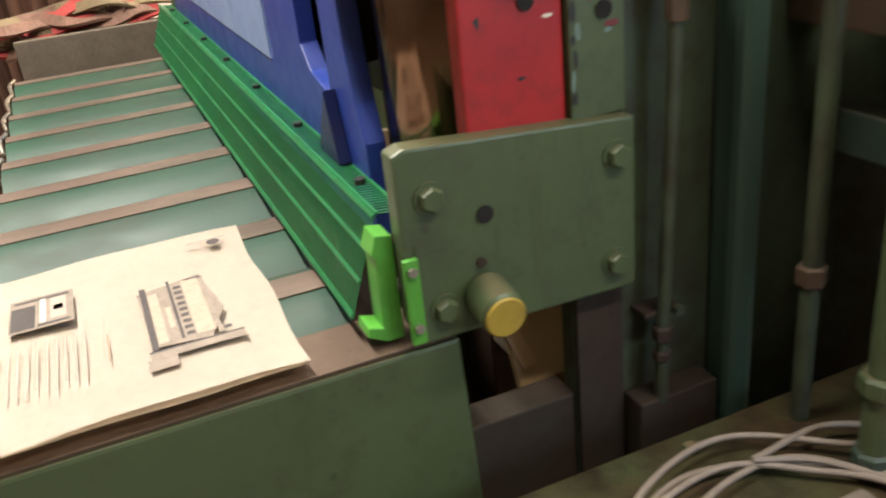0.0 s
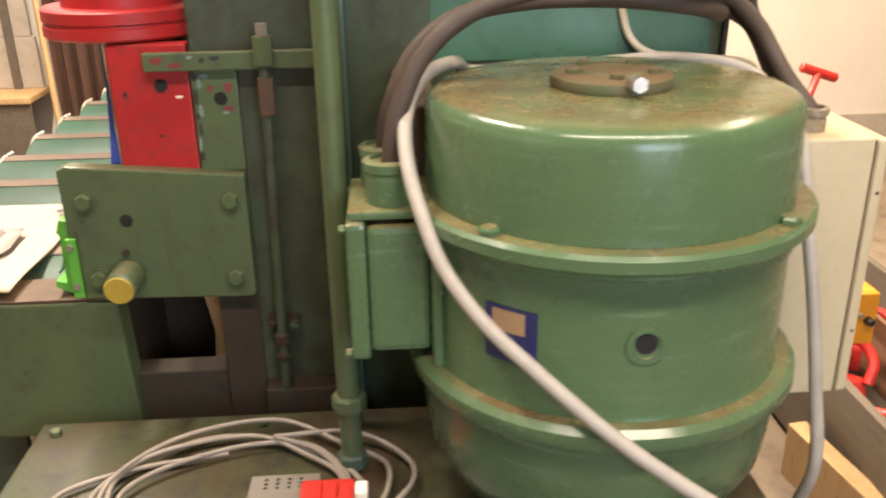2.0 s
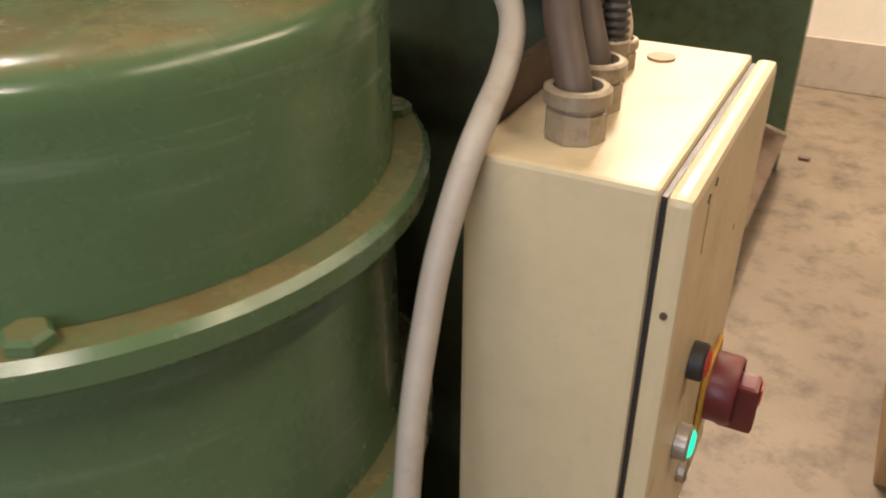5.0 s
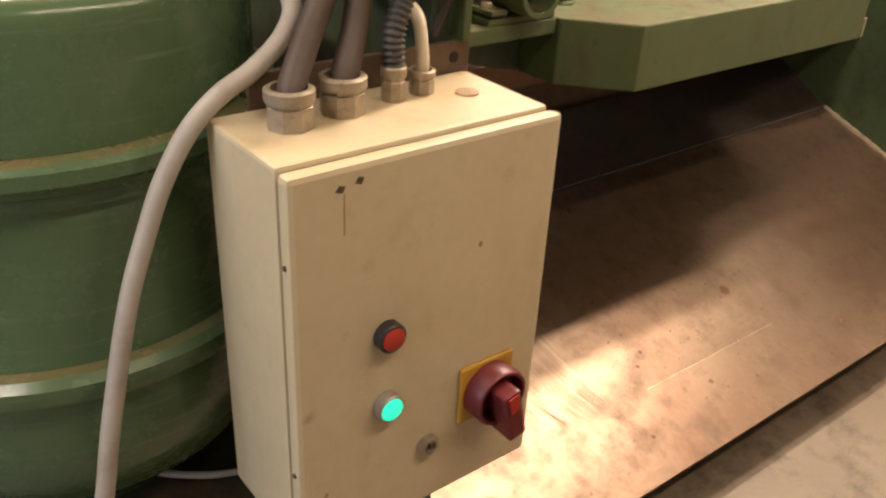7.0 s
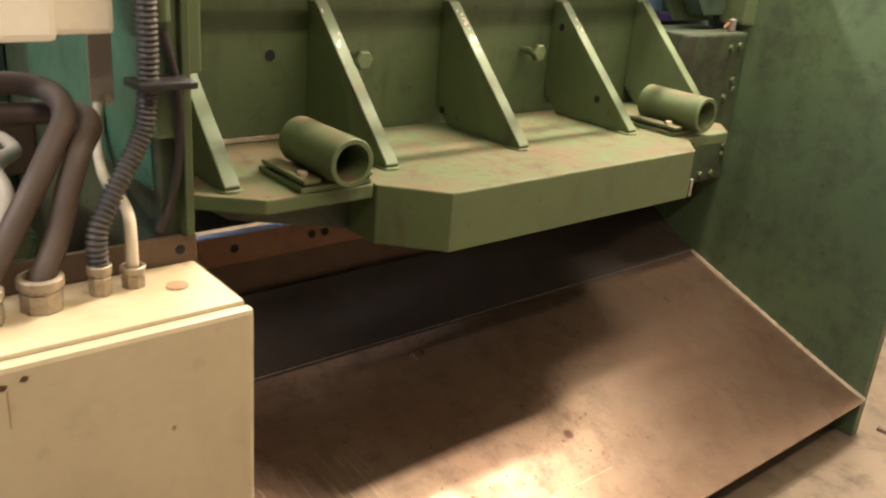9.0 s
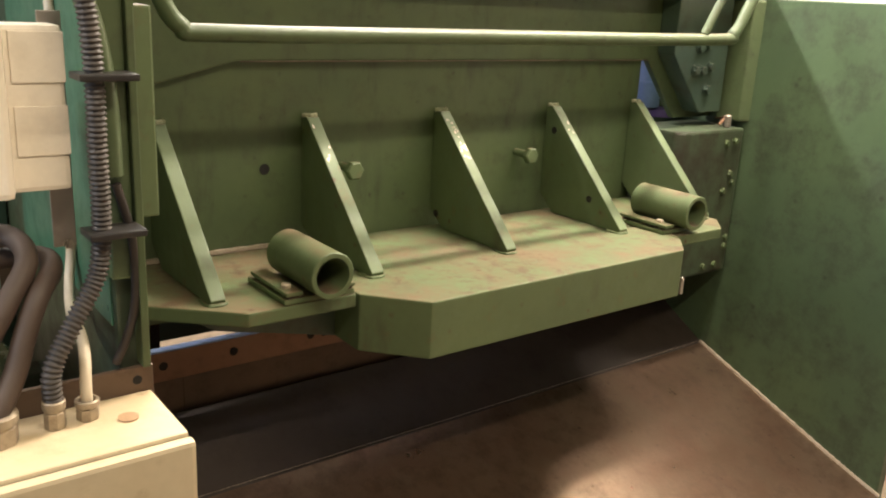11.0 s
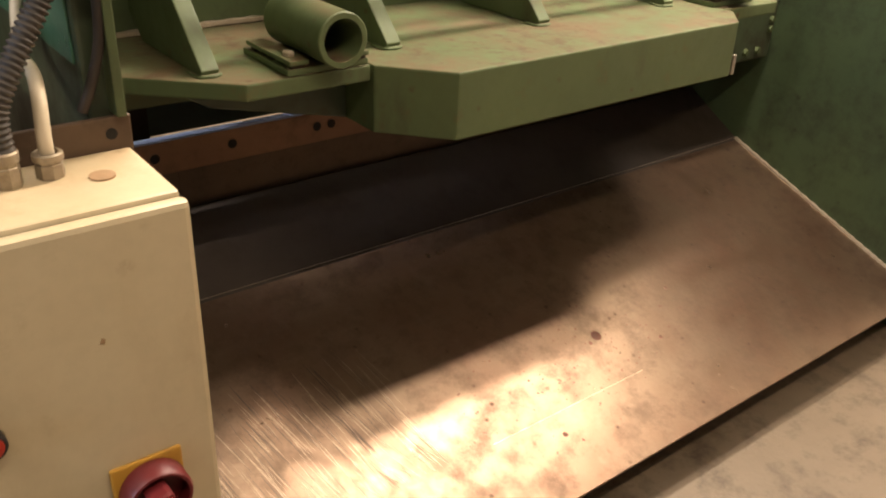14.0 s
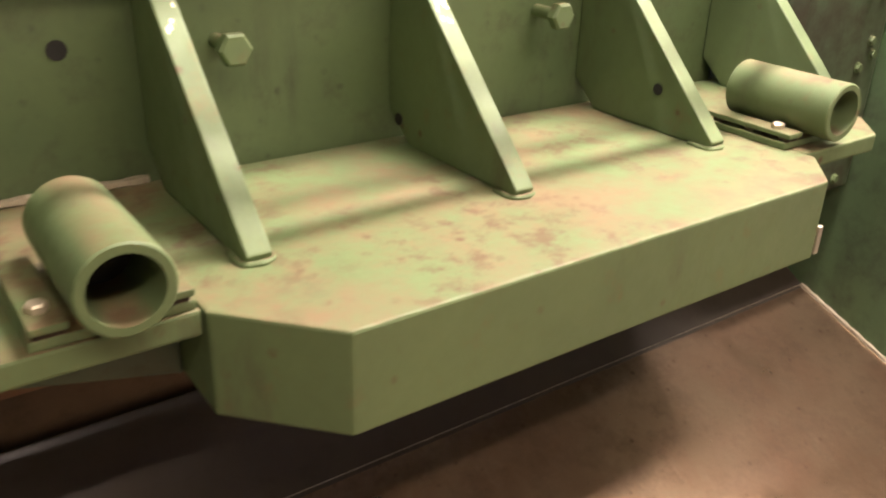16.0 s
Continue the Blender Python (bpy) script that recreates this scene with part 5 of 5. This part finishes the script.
flap = block(0.0, 0.008, -0.012, 0.012, 0.0, 0.12, 0.001)
flap.transform(Matrix.Translation((0.368, 1.070, 0.560)) @ Matrix.Rotation(radians(26), 4, "Y") @ Matrix.Rotation(radians(-16), 4, "X"))
part("lath", flap, PINE, lit_board, "pale wooden lath")

# wooden trough with tools beside the machine's rear
trough = thing("wooden_trough", "long open trough of grey weathered boards on the floor", "trough", (1.0, -0.55, 0.0))
part("board", block(0.10, 1.50, -0.350, -0.325, 0.02, 0.30, 0.004), WOOD, trough)
part("board", block(0.10, 1.50, -0.800, -0.775, 0.02, 0.30, 0.004), WOOD, trough)
part("board", block(1.475, 1.50, -0.774, -0.351, 0.02, 0.30, 0.004), WOOD, trough)
part("board", block(0.10, 0.125, -0.774, -0.351, 0.02, 0.30, 0.004), WOOD, trough)
part("base", block(0.126, 1.474, -0.774, -0.351, 0.02, 0.045, 0.002), WOOD, trough)
part("divider", block(0.80, 1.474, -0.66, -0.645, 0.046, 0.255, 0.003), PLANK_BROWN, trough, "reddish brown inner board")
for lx in (0.25, 1.35):
    part("skid", block(lx - 0.04, lx + 0.04, -0.79, -0.335, 0.0, 0.0195, 0.002), WOOD, trough)
near_block = block(-0.155, 0.155, -0.025, 0.025, 0.0, 0.15, 0.003)
near_block.transform(Matrix.Translation((0.45, -0.289, 0.0)) @ Matrix.Rotation(radians(8), 4, "Z"))
solid("wood_block", near_block, PINE, "short pale pine block on the floor beside the trough", "wood")
off = solid("wood_offcut", block(1.05, 1.40, -0.318, -0.268, 0.0, 0.20, 0.004), PINE, "pale pine offcut standing against the trough", "wood")

jack = thing("lifting_magnet", "yellow lever-operated lifting tool standing in the trough", "tool", (1.3, -0.5, 0.045))
part("top_plate", block(0.800, 1.435, -0.540, -0.462, 0.398, 0.410, 0.004), YELLOW, jack)
part("end_plate", block(0.786, 0.7995, -0.540, -0.462, 0.262, 0.410, 0.004), YELLOW, jack)
part("knob", rod((0.7855, -0.515, 0.335), (0.760, -0.515, 0.335), 0.011, round_end=0.003), BLACK, jack)
part("knob", rod((0.7855, -0.490, 0.352), (0.770, -0.490, 0.352), 0.006), ZINC, jack)
part("inner_block", block(1.10, 1.41, -0.525, -0.475, 0.05, 0.36, 0.006), BLACK, jack)
part("lower_plate", block(0.84, 1.10, -0.500, -0.485, 0.05, 0.25, 0.003), YELLOW, jack)
for fx in (1.40, 1.13, 0.87):
    part("strut", block(fx - 0.014, fx + 0.014, -0.470, -0.462, 0.05, 0.3975, 0.002), YELLOW, jack)
bm = tube([(0.93, -0.505, 0.411), (0.94, -0.505, 0.434), (0.97, -0.505, 0.440), (1.20, -0.505, 0.440), (1.23, -0.505, 0.434), (1.24, -0.505, 0.411)], 0.008, segments=10)
part("carry_handle", bm, YELLOW, jack, smooth=60)
part("boot", rod((1.443, -0.487, 0.395), (1.475, -0.515, 0.465), 0.030, round_end=0.006), BLACK, jack)
part("lever", tube([(1.46, -0.495, 0.43), (1.52, -0.585, 0.59), (1.66, -0.73, 0.825)], 0.013, segments=12), RED_PLASTIC, jack, "red lever handle")
part("grip", rod((1.66, -0.665, 0.842), (1.66, -0.795, 0.800), 0.016, round_end=0.004), RED_PLASTIC, jack)
tool = thing("hand_tool", "red plastic hand tool lying in the trough", "tool", (0.86, -0.60, 0.045))
part("body", prism([(0.74, 0.075), (0.80, 0.05), (0.97, 0.05), (1.0, 0.09), (0.95, 0.16), (0.86, 0.13), (0.78, 0.16)], "y", -0.54, -0.455, 0.012), RED_PLASTIC, tool)
part("grip", tube([(0.76, -0.535, 0.15), (0.79, -0.56, 0.20), (0.88, -0.57, 0.215), (0.96, -0.55, 0.18)], 0.015, segments=12), RED_PLASTIC, tool, "red tubular handle", smooth=60)
part("grip", tube([(0.72, -0.47, 0.10), (0.66, -0.50, 0.13), (0.58, -0.56, 0.15)], 0.014, segments=12), RED_PLASTIC, tool, "red tubular handle", smooth=60)
part("jaw", prism([(0.995, 0.075), (1.06, 0.07), (1.09, 0.10), (1.06, 0.125), (1.0, 0.12)], "y", -0.515, -0.48, 0.004), BLACK, tool, "dark steel jaw")
part("shaft", rod((0.98, -0.50, 0.17), (1.22, -0.66, 0.24), 0.010), RUSTY_IRON, tool, "dull steel shaft")
tool2 = copy_thing(tool, pose(1.12, -0.70, 0.046, 0, 0, 60))
bag = bmesh.new()
bmesh.ops.create_uvsphere(bag, u_segments=24, v_segments=14, radius=0.2)
for v in bag.verts:
    n = noise.noise(v.co * 9) * 0.05
    v.co = Vector((v.co.x * 1.2 + n, v.co.y * 1.3 + n, max(-0.05, v.co.z * 0.35 + n)))
bag.transform(Matrix.Translation((3.05, -0.62, 0.05)))
solid("canvas_bag", bag, CANVAS, "crumpled khaki canvas bag on the floor", "bag", smooth=80)
solid("webbing_strap", ribbon([(2.6, -0.60, 0.034), (2.45, -0.68, 0.034), (2.35, -0.62, 0.034), (2.45, -0.52, 0.034), (2.7, -0.60, 0.034), (2.75, -0.78, 0.034), (2.6, -0.92, 0.034)], 0.062, 0.005, 12), CANVAS,
      "looped khaki webbing strap on the floor", "strap")
solid("wall_cable", tube([(3.47, -0.79, 2.4), (3.47, -0.80, 1.2), (3.46, -0.80, 0.75), (3.46, -0.86, 0.45), (3.44, -1.00, 0.20), (3.38, -1.20, 0.06), (3.30, -1.6, 0.012), (3.2, -2.2, 0.012)], 0.010, segments=10), RUBBER,
      "black cable hanging down the white wall", "cable", smooth=60)
solid("orange_cable", tube([(2.4, -0.95, 0.010), (2.7, -0.98, 0.012), (3.0, -1.15, 0.012), (3.2, -1.5, 0.012)], 0.008, segments=8), YELLOW, "orange cable on the floor", "cable", smooth=60)
pl = thing("pliers", "small pliers with red and white grips on the floor", "tool", (2.25, -0.85, 0.0))
part("grip", rod((2.2, -0.86, 0.014), (2.33, -0.88, 0.014), 0.012, round_end=0.003), RED_PLASTIC, pl)
part("grip", rod((2.2, -0.89, 0.014), (2.33, -0.90, 0.014), 0.012, round_end=0.003), BOX_CREAM, pl)
part("jaw", rod((2.34, -0.885, 0.014), (2.42, -0.89, 0.014), 0.010), BLACK, pl)
tool_bag = thing("tool_bag", "dark tool bag with red base and yellow strap on the floor", "bag", (2.40, -1.13, 0.0))
part("bag_body", prism([(-1.23, 0.06), (-1.03, 0.06), (-1.015, 0.20), (-1.05, 0.34), (-1.22, 0.35), (-1.24, 0.19)], "x", 2.31, 2.49, 0.018), CANVAS, tool_bag, "dark brown bag body")
part("base", block(2.3, 2.5, -1.235, -1.025, 0.0, 0.0595, 0.015), RED_PLASTIC, tool_bag, "red plastic base")
part("strap", ribbon([(2.305, -1.11, 0.07), (2.288, -1.13, 0.18), (2.295, -1.16, 0.27), (2.33, -1.17, 0.345)], 0.035, 0.004, 8), YELLOW, tool_bag, "yellow strap")
part("pocket", block(2.288, 2.309, -1.215, -1.145, 0.08, 0.17, 0.008), RED_PLASTIC, tool_bag, "red side pocket")
part("carry_loop", tube([(2.40, -1.2, 0.345), (2.40, -1.18, 0.40), (2.40, -1.09, 0.40), (2.40, -1.07, 0.34)], 0.008, segments=8), RUBBER, tool_bag, smooth=60)
